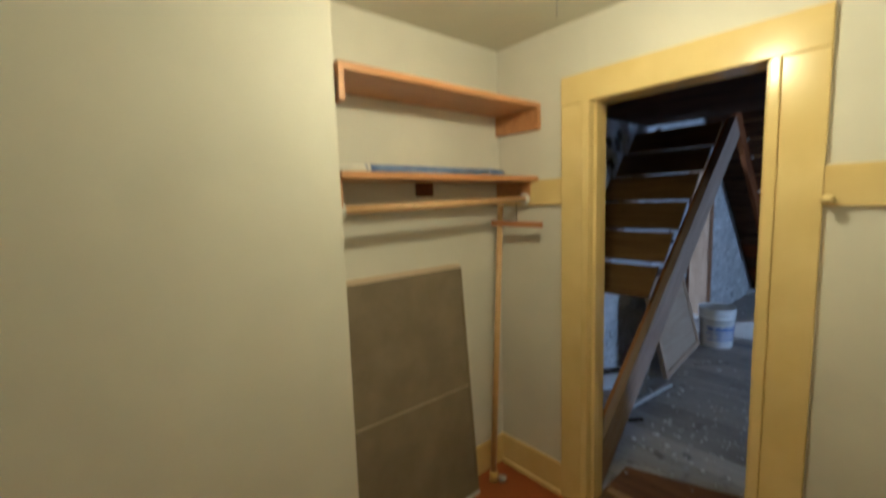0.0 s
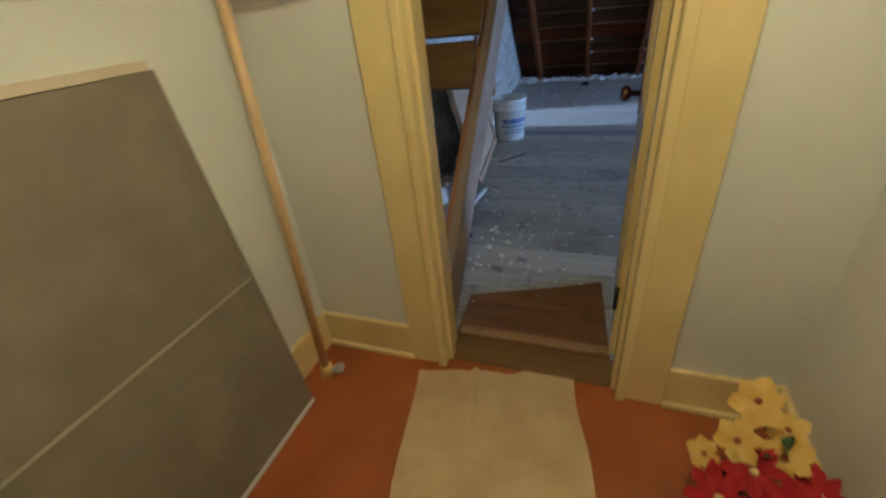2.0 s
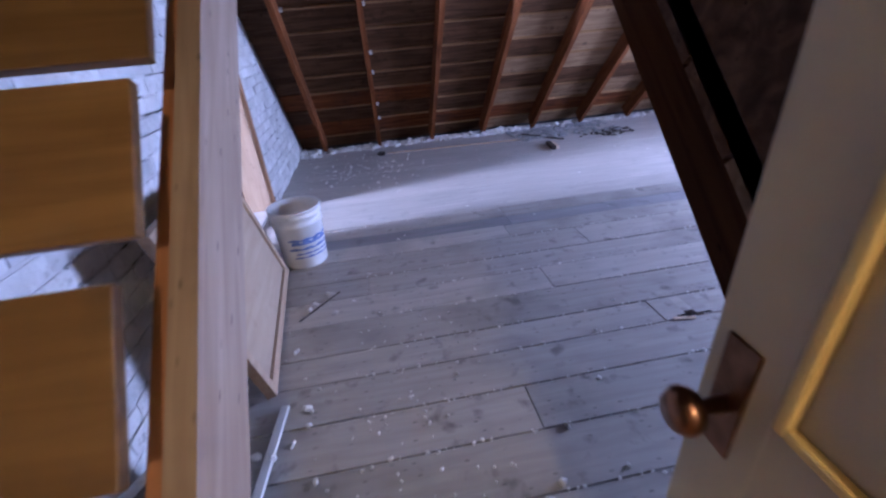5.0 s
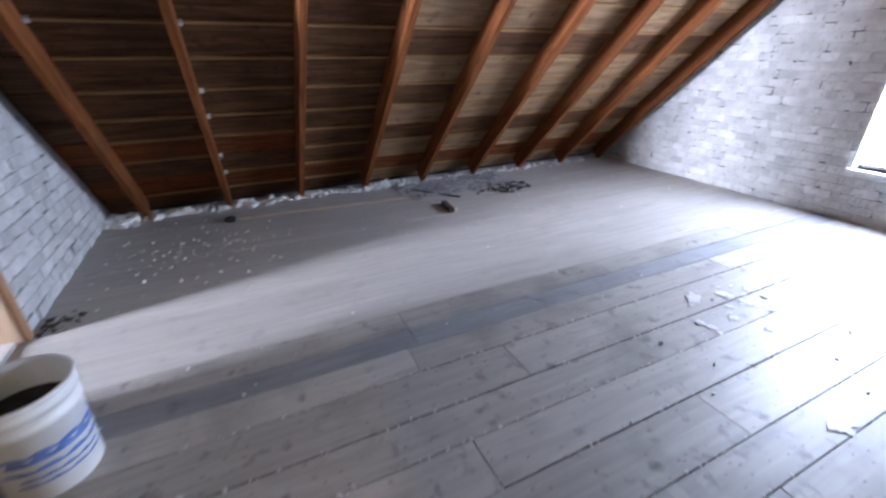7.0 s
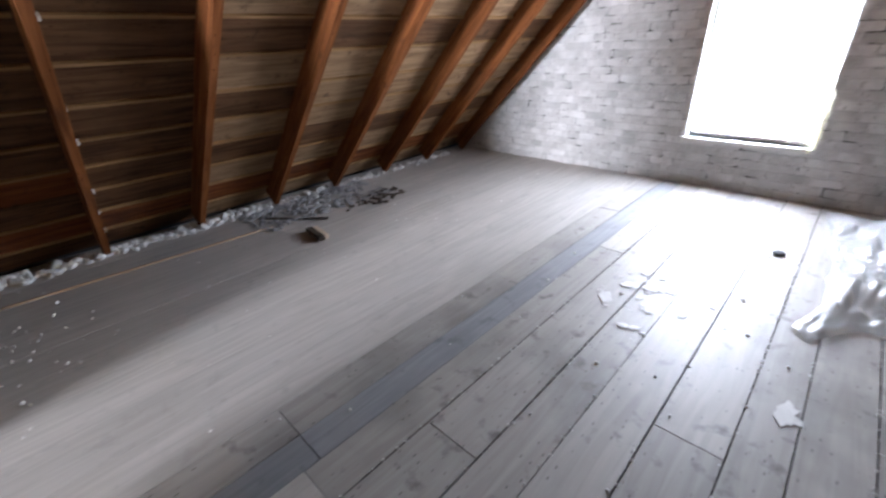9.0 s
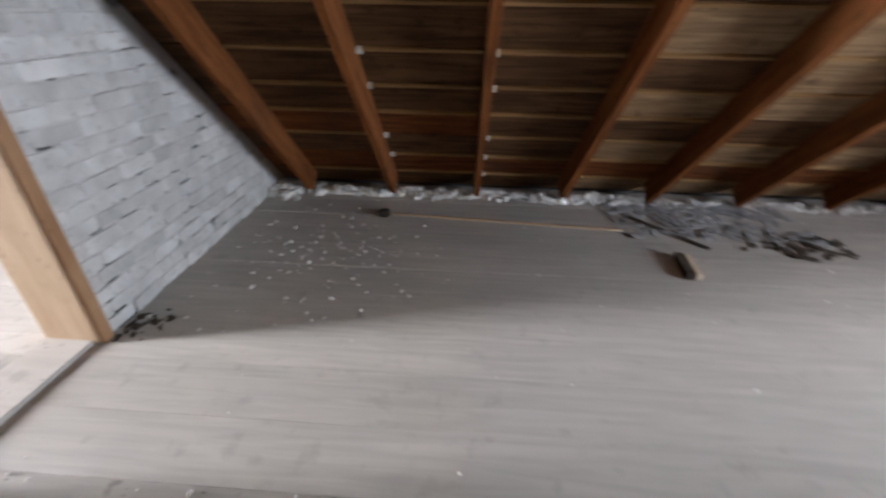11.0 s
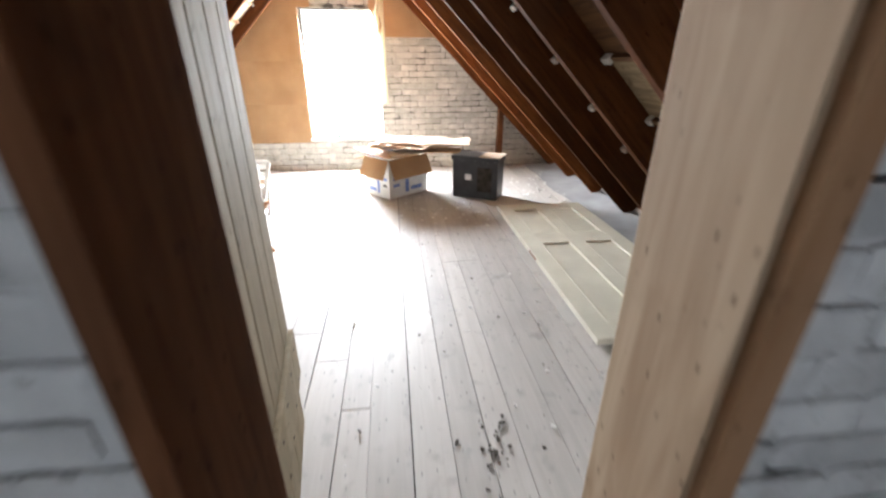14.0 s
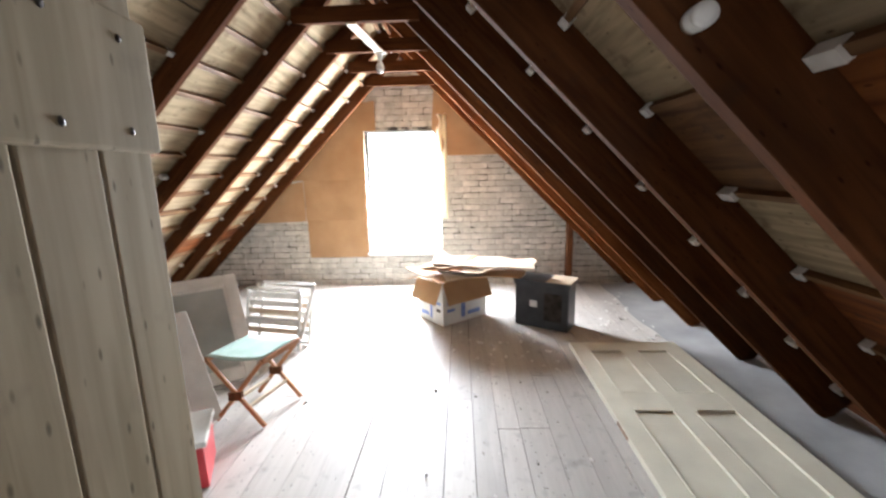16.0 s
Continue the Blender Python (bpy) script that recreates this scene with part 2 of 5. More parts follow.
M_CARDPALE = mottled("pale_cardboard", (0.52, 0.42, 0.30), (0.62, 0.52, 0.39), 4, 0.85, 0.1, 50, vary=0.15)
M_WHITEPAINT = mottled("old_white_paint", (0.58, 0.57, 0.53), (0.72, 0.71, 0.67), 8, 0.5, 0.1, 50)
M_CREAMDOOR = mottled("cream_white_door_paint", (0.56, 0.53, 0.43), (0.64, 0.61, 0.50), 5, 0.42, 0.06, 50)
M_DUSTGLASS = mottled("dusty_grey_glass", (0.28, 0.31, 0.29), (0.42, 0.44, 0.42), 3, 0.3, 0.05, 40)
M_BLACK = mottled("black_plastic", (0.014, 0.015, 0.017), (0.03, 0.03, 0.033), 10, 0.4, 0.05)
M_MINT = mottled("mint_canvas", (0.40, 0.55, 0.49), (0.48, 0.63, 0.57), 12, 0.85, 0.3, 200)
M_STOOLWOOD = wood("orange_stool_wood", (0.36, 0.15, 0.06), (0.48, 0.23, 0.10), 0, "object", 0.45, stain=0.1, knots=False, vary=0.1)
M_RED = mottled("red_plastic", (0.50, 0.035, 0.045), (0.60, 0.06, 0.07), 8, 0.4, 0.03)
M_GREYCLOTH = mottled("grey_felt_sheet", (0.27, 0.27, 0.27), (0.37, 0.37, 0.37), 3, 0.9, 0.3, 40)
M_YPETAL = mottled("yellow_petal", (0.62, 0.38, 0.04), (0.72, 0.50, 0.11), 30, 0.7, 0.1)
M_RPETAL = mottled("red_petal", (0.30, 0.010, 0.008), (0.46, 0.03, 0.018), 30, 0.7, 0.1)
M_LEAF = mottled("dark_green_leaf", (0.03, 0.06, 0.015), (0.06, 0.1, 0.03), 20, 0.6, 0.1)
M_DEBRIS = mottled("plaster_crumbs", (0.55, 0.54, 0.51), (0.78, 0.77, 0.74), 30, 0.9, 0.3, vary=0.2, island=True)
M_DARKBIT = mottled("dark_wood_scraps", (0.03, 0.024, 0.02), (0.10, 0.08, 0.06), 10, 0.85, 0.3)


def glassy(name, color, rough, trans):
    m, n, l, p = nodes_of(name)
    p.inputs["Base Color"].default_value = (*color, 1)
    p.inputs["Roughness"].default_value = rough
    p.inputs["Transmission Weight"].default_value = trans
    p.inputs["IOR"].default_value = 1.3
    return m


M_PLASTIC = glassy("clear_crumpled_plastic", (0.95, 0.96, 0.97), 0.14, 0.72)
M_CURTAIN = glassy("torn_yellowed_plastic", (0.9, 0.86, 0.62), 0.5, 0.5)
M_GLASS = glassy("bulb_glass", (0.95, 0.95, 0.93), 0.15, 0.6)
M_PANE = glassy("window_glass", (0.96, 0.98, 0.97), 0.02, 1.0)
m, n_, l_, p_ = nodes_of("lit_bulb")
p_.inputs["Emission Color"].default_value, p_.inputs["Emission Strength"].default_value = (1, 0.8, 0.5, 1), 6
M_BULBLIT = m


m, n_, l_, p_ = nodes_of("overcast_glare")
p_.inputs["Base Color"].default_value = (0.9, 0.9, 0.9, 1)
p_.inputs["Emission Color"].default_value, p_.inputs["Emission Strength"].default_value = (1, 0.99, 0.97, 1), 5
M_GLARE = m


# ---- building helpers ----
def add_box(bm, x0, y0, z0, x1, y1, z1, m=None):
    vs = [bm.verts.new(Vector(c) if m is None else m @ Vector(c)) for c in
          ((x0, y0, z0), (x1, y0, z0), (x1, y1, z0), (x0, y1, z0), (x0, y0, z1), (x1, y0, z1), (x1, y1, z1), (x0, y1, z1))]
    for f in ((3, 2, 1, 0), (4, 5, 6, 7), (0, 1, 5, 4), (1, 2, 6, 5), (2, 3, 7, 6), (3, 0, 4, 7)):
        bm.faces.new([vs[i] for i in f])
    return vs


def box(*c, bevel=0.0):
    bm = bmesh.new()
    add_box(bm, *c)
    if bevel:
        bmesh.ops.bevel(bm, geom=bm.edges[:], offset=bevel, segments=2, affect="EDGES", profile=0.6)
    return bm


def prism(points, axis, a, b):
    """A flat outline pushed from a to b along an axis (0 x, 1 y, 2 z)."""
    def put(u, v, w):
        return ((w, u, v), (u, w, v), (u, v, w))[axis]
    bm = bmesh.new()
    lo = [bm.verts.new(put(u, v, a)) for u, v in points]
    hi = [bm.verts.new(put(u, v, b)) for u, v in points]
    bm.faces.new(lo), bm.faces.new(hi[::-1])
    k = len(points)
    for i in range(k):
        bm.faces.new((lo[i], hi[i], hi[(i + 1) % k], lo[(i + 1) % k]))
    bmesh.ops.recalc_face_normals(bm, faces=bm.faces)
    return bm


def lathe(profile, seg=28):
    bm = bmesh.new()
    rings = [[bm.verts.new((r * math.cos(2 * math.pi * i / seg), r * math.sin(2 * math.pi * i / seg), z)) for i in range(seg)] for r, z in profile]
    for a, b in zip(rings, rings[1:]):
        for i in range(seg):
            bm.faces.new((a[i], a[(i + 1) % seg], b[(i + 1) % seg], b[i]))
    for r in (rings[0], rings[-1]):
        if (r[0].co - r[seg // 2].co).length > 1e-4:
            bm.faces.new(r)
    bmesh.ops.recalc_face_normals(bm, faces=bm.faces)
    return bm


def mesh_of(name, bm, mat, smooth=False):
    me = bpy.data.meshes.new(name)
    bm.to_mesh(me)
    bm.free()
    for mm in (mat if isinstance(mat, (list, tuple)) else [mat]):
        me.materials.append(mm)
    if smooth:
        me.polygons.foreach_set("use_smooth", [True] * len(me.polygons))
    return me


def part(name, bm, mat, parent=None, label="", m=None, smooth=False):
    ob = new(name, mesh_of(name, bm, mat, smooth))
    if m is not None:
        ob.matrix_basis = m
    ob.parent = parent
    if label:
        ob["label"] = label
    return ob


def thing(name, label, category, m=None, group="", kind=""):
    ob = new(name)
    ob.empty_display_size = 0.1
    if m is not None:
        ob.matrix_basis = m
    return tagged(ob, label, category, group, kind)


def setting(name, bm, mat, label, category, m=None, smooth=False):
    return tagged(part(name, bm, mat, None, "", m, smooth), label, category, "", "structure")


def along(p, q, up=(0, 0, 1)):
    """A pose at p with its x axis towards q and its z axis near up; and the distance."""
    p, q = Vector(p), Vector(q)
    x = (q - p).normalized()
    y = Vector(up).cross(x).normalized()
    z = x.cross(y)
    m = Matrix((x, y, z)).transposed().to_4x4()
    m.translation = p
    return m, (q - p).length


def bar(name, p, q, w, h, mat, parent=None, label="", up=(0, 0, 1), bevel=0.003):
    m, d = along(p, q, up)
    return part(name, box(0, -w / 2, -h / 2, d, w / 2, h / 2, bevel=bevel), mat, parent, label, m)


def rod(name, p, q, r, mat, parent=None, label="", seg=12, r2=None):
    m, d = along(p, q, (0.13, 0.05, 1))
    return part(name, lathe([(r, 0), (r if r2 is None else r2, d)], seg), mat, parent, label, m @ pose(0, 0, 0, 0, 90, 0), True)


# ---- the plan ----
RIDGE_Y, RIDGE_Z = 4.5, 2.88
N_EAVE, S_EAVE = 7.38, 1.62
WEST, EAST = -7.05, 4.08
DIV_E, DIV_W = -1.64, -1.87
DOOR_S, DOOR_N = 4.76, 5.49
NORTH_Y = 1.65


def roof_z(y):
    return N_EAVE - y if y > RIDGE_Y else y - S_EAVE


# ---- closet ----
def closet():
    setting("floor_closet", box(-1.7, -1.4, -0.08, 0.3, 1.66, 0.0), M_ORANGE, "orange-brown painted closet floor", "floor")
    setting("wall_closet_west", box(-1.6, 0.5, 0, -1.48, 1.65, 2.2), M_PLASTER, "pale green plaster wall of the shelf niche", "wall")
    setting("wall_closet_front", box(-1.48, -1.4, 0, -1.23, 0.62, 2.2, bevel=0.006), M_PLASTER, "plain pale green plaster wall with an outer corner", "wall")
    setting("wall_closet_east", box(0.10, -1.4, 0, 0.2, 1.65, 2.2), M_PLASTER, "pale green plaster closet wall", "wall")
    setting("wall_closet_south", box(-1.48, -1.5, 0, 0.2, -1.4, 2.2), M_PLASTER, "pale green plaster closet wall behind", "wall")
    setting("ceiling_closet", box(-1.6, -1.5, 2.2, 0.2, 1.75, 2.26), M_CEIL, "pale painted closet ceiling", "ceiling")
    # wall with the doorway: two piers and a lintel
    setting("wall_closet_north_pier", box(-1.64, 1.65, 0, -0.97, 1.75, 2.2), M_PLASTER, "pale green plaster wall beside the doorway", "wall")
    setting("wall_closet_north_side", box(-0.32, 1.65, 0, 0.2, 1.75, 2.2), M_PLASTER, "pale green plaster wall beside the doorway", "wall")
    setting("wall_closet_north_lintel", box(-0.97, 1.65, 1.88, -0.32, 1.75, 2.2), M_PLASTER, "pale green plaster above the doorway", "wall")
    fr = thing("door_frame", "cream painted wooden door casing with stepped moulding", "door frame", kind="structure")
    for s, xin, xout in ((1, -0.945, -1.085), (-1, -0.345, -0.205)):
        a, b = sorted((xin, xout))
        part("casing", box(a, 1.625, 0, b, 1.65, 1.85, bevel=0.004), M_TRIM, fr)
        part("moulding", box(min(xin, xin - s * 0.03), 1.612, 0, max(xin, xin - s * 0.03), 1.6255, 1.85, bevel=0.005), M_TRIM, fr)
        part("stop", box(min(xin, xin + s * 0.014), 1.655, 0, max(xin, xin + s * 0.014), 1.70, 1.85, bevel=0.003), M_TRIM, fr)
        part("jamb", box(min(xin, xin - s * 0.027), 1.65, 0, max(xin, xin - s * 0.027), 1.76, 1.88), M_TRIM, fr)
    part("head_casing", box(-1.085, 1.622, 1.85, -0.205, 1.65, 1.97, bevel=0.004), M_TRIM, fr)
    part("head_jamb", box(-0.945, 1.65, 1.85, -0.345, 1.76, 1.88), M_TRIM, fr)
    part("threshold", box(-0.95, 1.66, -0.02, -0.34, 1.78, 0.012, bevel=0.004), M_STAIR, fr, "worn brown threshold")
    bb = thing("baseboard", "cream painted baseboard with a rounded shoe strip", "baseboard", kind="structure")
    for a in ((-1.48, 1.632, -1.085, 1.65), (-0.205, 1.632, 0.1, 1.65), (-1.48, 0.65, -1.462, 1.632), (-1.23, -1.4, -1.212, 0.636), (0.082, -1.4, 0.1, 1.632)):
        part("board", box(a[0], a[1], 0, a[2], a[3], 0.155, bevel=0.004), M_TRIM, bb)
    for a in ((-1.46, 1.615, -1.085, 1.632), (-0.205, 1.615, 0.08, 1.632), (-1.212, -1.4, -1.197, 0.648)):
        part("shoe_strip", box(a[0], a[1], 0, a[2], a[3], 0.02, bevel=0.005), M_TRIM, bb)
    rail = thing("peg_rail", "cream painted peg rail along the closet wall", "rail", kind="structure")
    part("rail", box(-1.48, 1.63, 1.42, -1.085, 1.65, 1.54, bevel=0.004), M_TRIM, rail)
    part("rail", box(-0.205, 1.63, 1.40, 0.1, 1.65, 1.52, bevel=0.004), M_TRIM, rail)
    part("peg", lathe([(0.012, 0), (0.01, 0.04), (0.016, 0.05), (0.0, 0.055)], 12), M_TRIM, rail, "", pose(-0.19, 1.63, 1.42, 90), True)
    # shelves
    up = thing("wall_shelf", "varnished pine wall shelf with end boards", "shelf")
    part("plank", box(-1.478, 0.622, 1.87, -1.21, 1.648, 1.895, bevel=0.003), M_SHELF, up)
    part("end_board", box(-1.478, 0.622, 1.775, -1.21, 0.642, 1.87, bevel=0.002), M_SHELF, up)
    part("end_board", box(-1.478, 1.628, 1.775, -1.21, 1.648, 1.87, bevel=0.002), M_SHELF, up)
    lo = thing("wall_shelf", "varnished pine shelf above a closet rod", "shelf")
    part("plank", box(-1.478, 0.622, 1.535, -1.225, 1.648, 1.558, bevel=0.003), M_SHELF, lo)
    part("cleat", box(-1.478, 1.628, 1.44, -1.26, 1.6485, 1.535, bevel=0.002), M_SHELF, lo)
    part("cleat", box(-1.478, 0.622, 1.44, -1.26, 0.64, 1.535, bevel=0.002), M_SHELF, lo)
    part("block", box(-1.479, 1.10, 1.475, -1.45, 1.18, 1.535, bevel=0.002), M_JAMB, lo, "dark wooden block")
    cr = thing("closet_rod", "pale wooden closet rod in white sockets", "rod")
    rod("rod", (-1.29, 0.63, 1.43), (-1.29, 1.64, 1.45), 0.017, M_ROD, cr, "", 16)
    rod("socket", (-1.29, 0.622, 1.43), (-1.29, 0.65, 1.43), 0.028, M_WHITEPAINT, cr, "white socket", 16)
    rod("socket", (-1.29, 1.615, 1.45), (-1.29, 1.647, 1.45), 0.028, M_WHITEPAINT, cr, "white socket", 16)
    roll = thing("paper_roll", "long blue roll with crinkled clear ends on the shelf", "roll")
    rod("tube", (-1.36, 0.78, 1.578), (-1.36, 1.46, 1.578), 0.019, M_BLUE, roll)
    rod("wrapped_end", (-1.36, 0.66, 1.575), (-1.36, 0.80, 1.578), 0.014, M_WHITEPAINT, roll, "white crinkled end", 10, 0.02)
    rod("wrapped_end", (-1.36, 1.44, 1.578), (-1.36, 1.54, 1.576), 0.021, M_BLUE, roll, "", 10, 0.017)
    hg = thing("coat_hanger", "wooden coat hanger bar on a wire hook", "hanger")
    bar("bar", (-1.44, 1.55, 1.335), (-1.15, 1.57, 1.33), 0.018, 0.026, M_STOOLWOOD, hg)
    rod("hook", (-1.29, 1.56, 1.34), (-1.29, 1.56, 1.47), 0.0025, M_DARKMETAL, hg, "thin wire hook", 6)
    pole = thing("wooden_pole", "pale varnished pole standing in the closet corner", "pole")
    rod("shaft", (-1.385, 1.465, 0.02), (-1.40, 1.57, 1.43), 0.015, M_ROD, pole, "", 14)
    rod("tape_wrap", (-1.385, 1.465, 0.0), (-1.386, 1.471, 0.05), 0.022, M_DOORYEL, pole, "yellow taped foot", 10)
    bag = bmesh.new()
    bmesh.ops.create_icosphere(bag, subdivisions=2, radius=0.024)
    for v in bag.verts:
        v.co = v.co * (1 + 0.35 * noise.noise(v.co * 60))
        v.co.z *= 0.6
    tagged(part("plastic_scrap", bag, M_PLASTIC, None, "", pose(-1.345, 1.49, 0.02)), "crumpled clear plastic scrap on the floor", "scrap")
    # leaning board
    lb = thing("leaning_fibreboard", "grey-brown fibreboard panel with a pale edge strip leaning on the wall", "panel", pose(-1.375, 0, 0.004, 0, -4.6, 0))
    part("sheet", box(-0.012, 0.63, 0.0, 0.006, 1.33, 1.13, bevel=0.002), M_SCREEN, lb)
    part("top_strip", box(-0.014, 0.63, 1.13, 0.010, 1.335, 1.152, bevel=0.003), M_CARDPALE, lb, "pale top edge strip")
    part("side_strip", box(-0.014, 1.33, 0.0, 0.008, 1.345, 1.13, bevel=0.003), M_SCREEN, lb)
    part("cross_strip", box(0.006, 0.63, 0.548, 0.010, 1.33, 0.556, bevel=0.001), M_DOORGREY, lb, "thin taupe cross strip")
    part("bottom_strip", box(-0.014, 0.63, -0.003, 0.012, 1.345, 0.012, bevel=0.002), M_WHITEPAINT, lb)
    # kraft paper on the floor
    bm = bmesh.new()
    nx, ny = 56, 170
    grid = []
    for j in range(ny + 1):
        v = j / ny
        row = []
        for i in range(nx + 1):
            u = i / nx
            y = -0.55 + v * (2.12 + 0.12 * u + 0.03 * noise.noise((u * 6, 4.0, 2.0)))
            x = -1.04 + 0.2 * (1.57 - y) + 0.58 * u + (0.015 * noise.noise((u * 3, v * 9, 1.0)) if i in (0, nx) else 0)
            ridge = 0.012 * max(0.0, 1 - abs(v - 0.70 - 0.05 * math.sin(u * 4)) * 130) + 0.012 * max(0.0, 1 - abs(v - 0.80 - 0.06 * u - 0.02 * math.sin(u * 7)) * 130) + 0.03 * max(0.0, 1 - abs(u - 0.33 - 0.05 * v) * 40) * max(0.0, (v - 0.82) * 5)
            row.append(bm.verts.new((x, y, 0.004 + ridge + 0.005 * (0.5 + noise.noise((x * 5, y * 5, 0.3))) + 0.003 * abs(noise.noise((x * 19, y * 19, 4.0))))))
        grid.append(row)
    for j in range(ny):
        for i in range(nx):
            bm.faces.new((grid[j][i], grid[j][i + 1], grid[j + 1][i + 1], grid[j + 1][i]))
    tagged(part("floor_paper", bm, M_PAPER, None, "", None, True), "creased brown kraft paper runner on the closet floor", "paper")
    # bulb
    cl = thing("ceiling_bulb", "lit bare bulb in a white ceiling socket with a pull cord", "lamp")
    part("socket", lathe([(0.05, 2.2), (0.045, 2.17), (0.022, 2.16), (0.02, 2.11)], 20), M_WHITEPAINT, cl, "", pose(-0.50, 0.86, 0), True)
    part("glass_bulb", lathe([(0.0, 2.04), (0.018, 2.044), (0.028, 2.065), (0.024, 2.09), (0.013, 2.11)], 16), M_BULBLIT, cl, "lit bulb", pose(-0.50, 0.86, 0), True)
    rod("pull_cord", (-0.53, 0.79, 2.19), (-0.545, 0.80, 1.83), 0.0018, M_WHITEPAINT, cl, "thin white cord", 6)


def blossom(parent, at, r, mat, tilt, seed, petals=7):
    rnd = random.Random(seed)
    face = Vector((-0.45 + 0.012 * tilt[1], -0.75, 0.75 - 0.006 * (tilt[0] - 60)))
    m = Matrix.Translation(at) @ face.to_track_quat("Z", "Y").to_matrix().to_4x4() @ pose(0, 0, 0, 0, 0, rnd.random() * 360)
    bm = bmesh.new()
    narrow = 0.62 if mat is M_RPETAL else 1.0
    for layer in range(2):
        for k in range(petals - layer * 2):
            a = 2 * math.pi * (k + 0.5 * layer) / (petals - layer * 2) + rnd.uniform(-0.1, 0.1)
            rr = r * (1 - 0.35 * layer) * rnd.uniform(0.85, 1.1)
            c, s = math.cos(a), math.sin(a)
            pts = []
            for t, w, z in ((0.06, 0.08, 0), (0.4, 0.32, 0.10), (0.72, 0.36, 0.10), (1.0, 0.04, -0.02 + 0.1 * rnd.random())):
                z += 0.12 * layer
                pts.append([(rr * (t * c - q * w * narrow * s), rr * (t * s + q * w * narrow * c), rr * (z + 0.06 * abs(q))) for q in (-1, 0, 1)])
            rows_ = [[bm.verts.new(p) for p in row] for row in pts]
            for a_, b_ in zip(rows_, rows_[1:]):
                for i in range(2):
                    bm.faces.new((a_[i], a_[i + 1], b_[i + 1], b_[i]))
    f = part("blossom", bm, mat, parent, "", m, True)
    c = bmesh.new()
    bmesh.ops.create_icosphere(c, subdivisions=1, radius=r * 0.16)
    part("flower_centre", c, M_ORANGE if mat is M_YPETAL else M_DOORYEL, f, "", pose(0, 0, r * 0.14), True)


def flowers(name, label, x, y, mat, spots, seed):
    t = thing(name, label, "flowers", pose(x, y, 0))
    part("pot", lathe([(0.05, 0.0), (0.065, 0.09), (0.07, 0.09), (0.06, 0.07), (0.0, 0.07)], 18), M_DARKFILL, t, "dark pot", None, True)
    for i, (dx, dy, z, r, ta, tb) in enumerate(spots):
        blossom(t, (dx, dy, z), r, mat, (ta, tb), seed + i, 8 if mat is M_RPETAL else 6)
        rod("stem", (dx * 0.2, dy * 0.2, 0.06), (dx, dy, z), 0.003, M_LEAF, t, "", 6)
    rnd = random.Random(seed)
    for i in range(12):
        bm = bmesh.new()
        vs = [bm.verts.new(p) for p in ((0, 0, 0), (0.035, -0.014, 0.008), (0.075, 0, 0.0), (0.035, 0.014, 0.008))]
        bm.faces.new(vs)
        z = rnd.uniform(0.10, max(s[2] for s in spots) - 0.04)
        part("leaf", bm, M_LEAF, t, "", pose(rnd.uniform(-0.04, 0.04), rnd.uniform(-0.04, 0.04), z, rnd.uniform(-40, 40), rnd.uniform(-50, 10), rnd.uniform(0, 360)))


closet()
flowers("artificial_flowers", "bunch of yellow artificial flowers against the closet wall", -0.065, 1.335, M_YPETAL,
        [(-0.03, 0.02, 0.39, 0.058, 50, -25), (-0.06, -0.03, 0.31, 0.052, 65, -30), (0.02, -0.05, 0.31, 0.052, 70, -10), (-0.11, -0.03, 0.24, 0.045, 70, -40), (0.03, 0.0, 0.34, 0.042, 50, 10), (-0.02, -0.07, 0.26, 0.05, 70, -10), (0.05, -0.04, 0.26, 0.05, 70, 10)], 5)
flowers("artificial_flowers", "bunch of red artificial poinsettias against the closet wall", -0.055, 1.215, M_RPETAL,
        [(-0.10, 0.0, 0.22, 0.075, 50, -35), (0.03, -0.01, 0.25, 0.075, 55, 0), (-0.02, -0.06, 0.17, 0.075, 65, -15), (-0.12, -0.04, 0.12, 0.07, 70, -45), (0.06, -0.06, 0.17, 0.07, 70, 10), (-0.04, 0.05, 0.27, 0.065, 30, -10), (-0.02, -0.1, 0.10, 0.07, 75, -10), (0.07, 0.03, 0.26, 0.06, 40, 20), (0.06, -0.1, 0.10, 0.07, 75, 10)], 50)


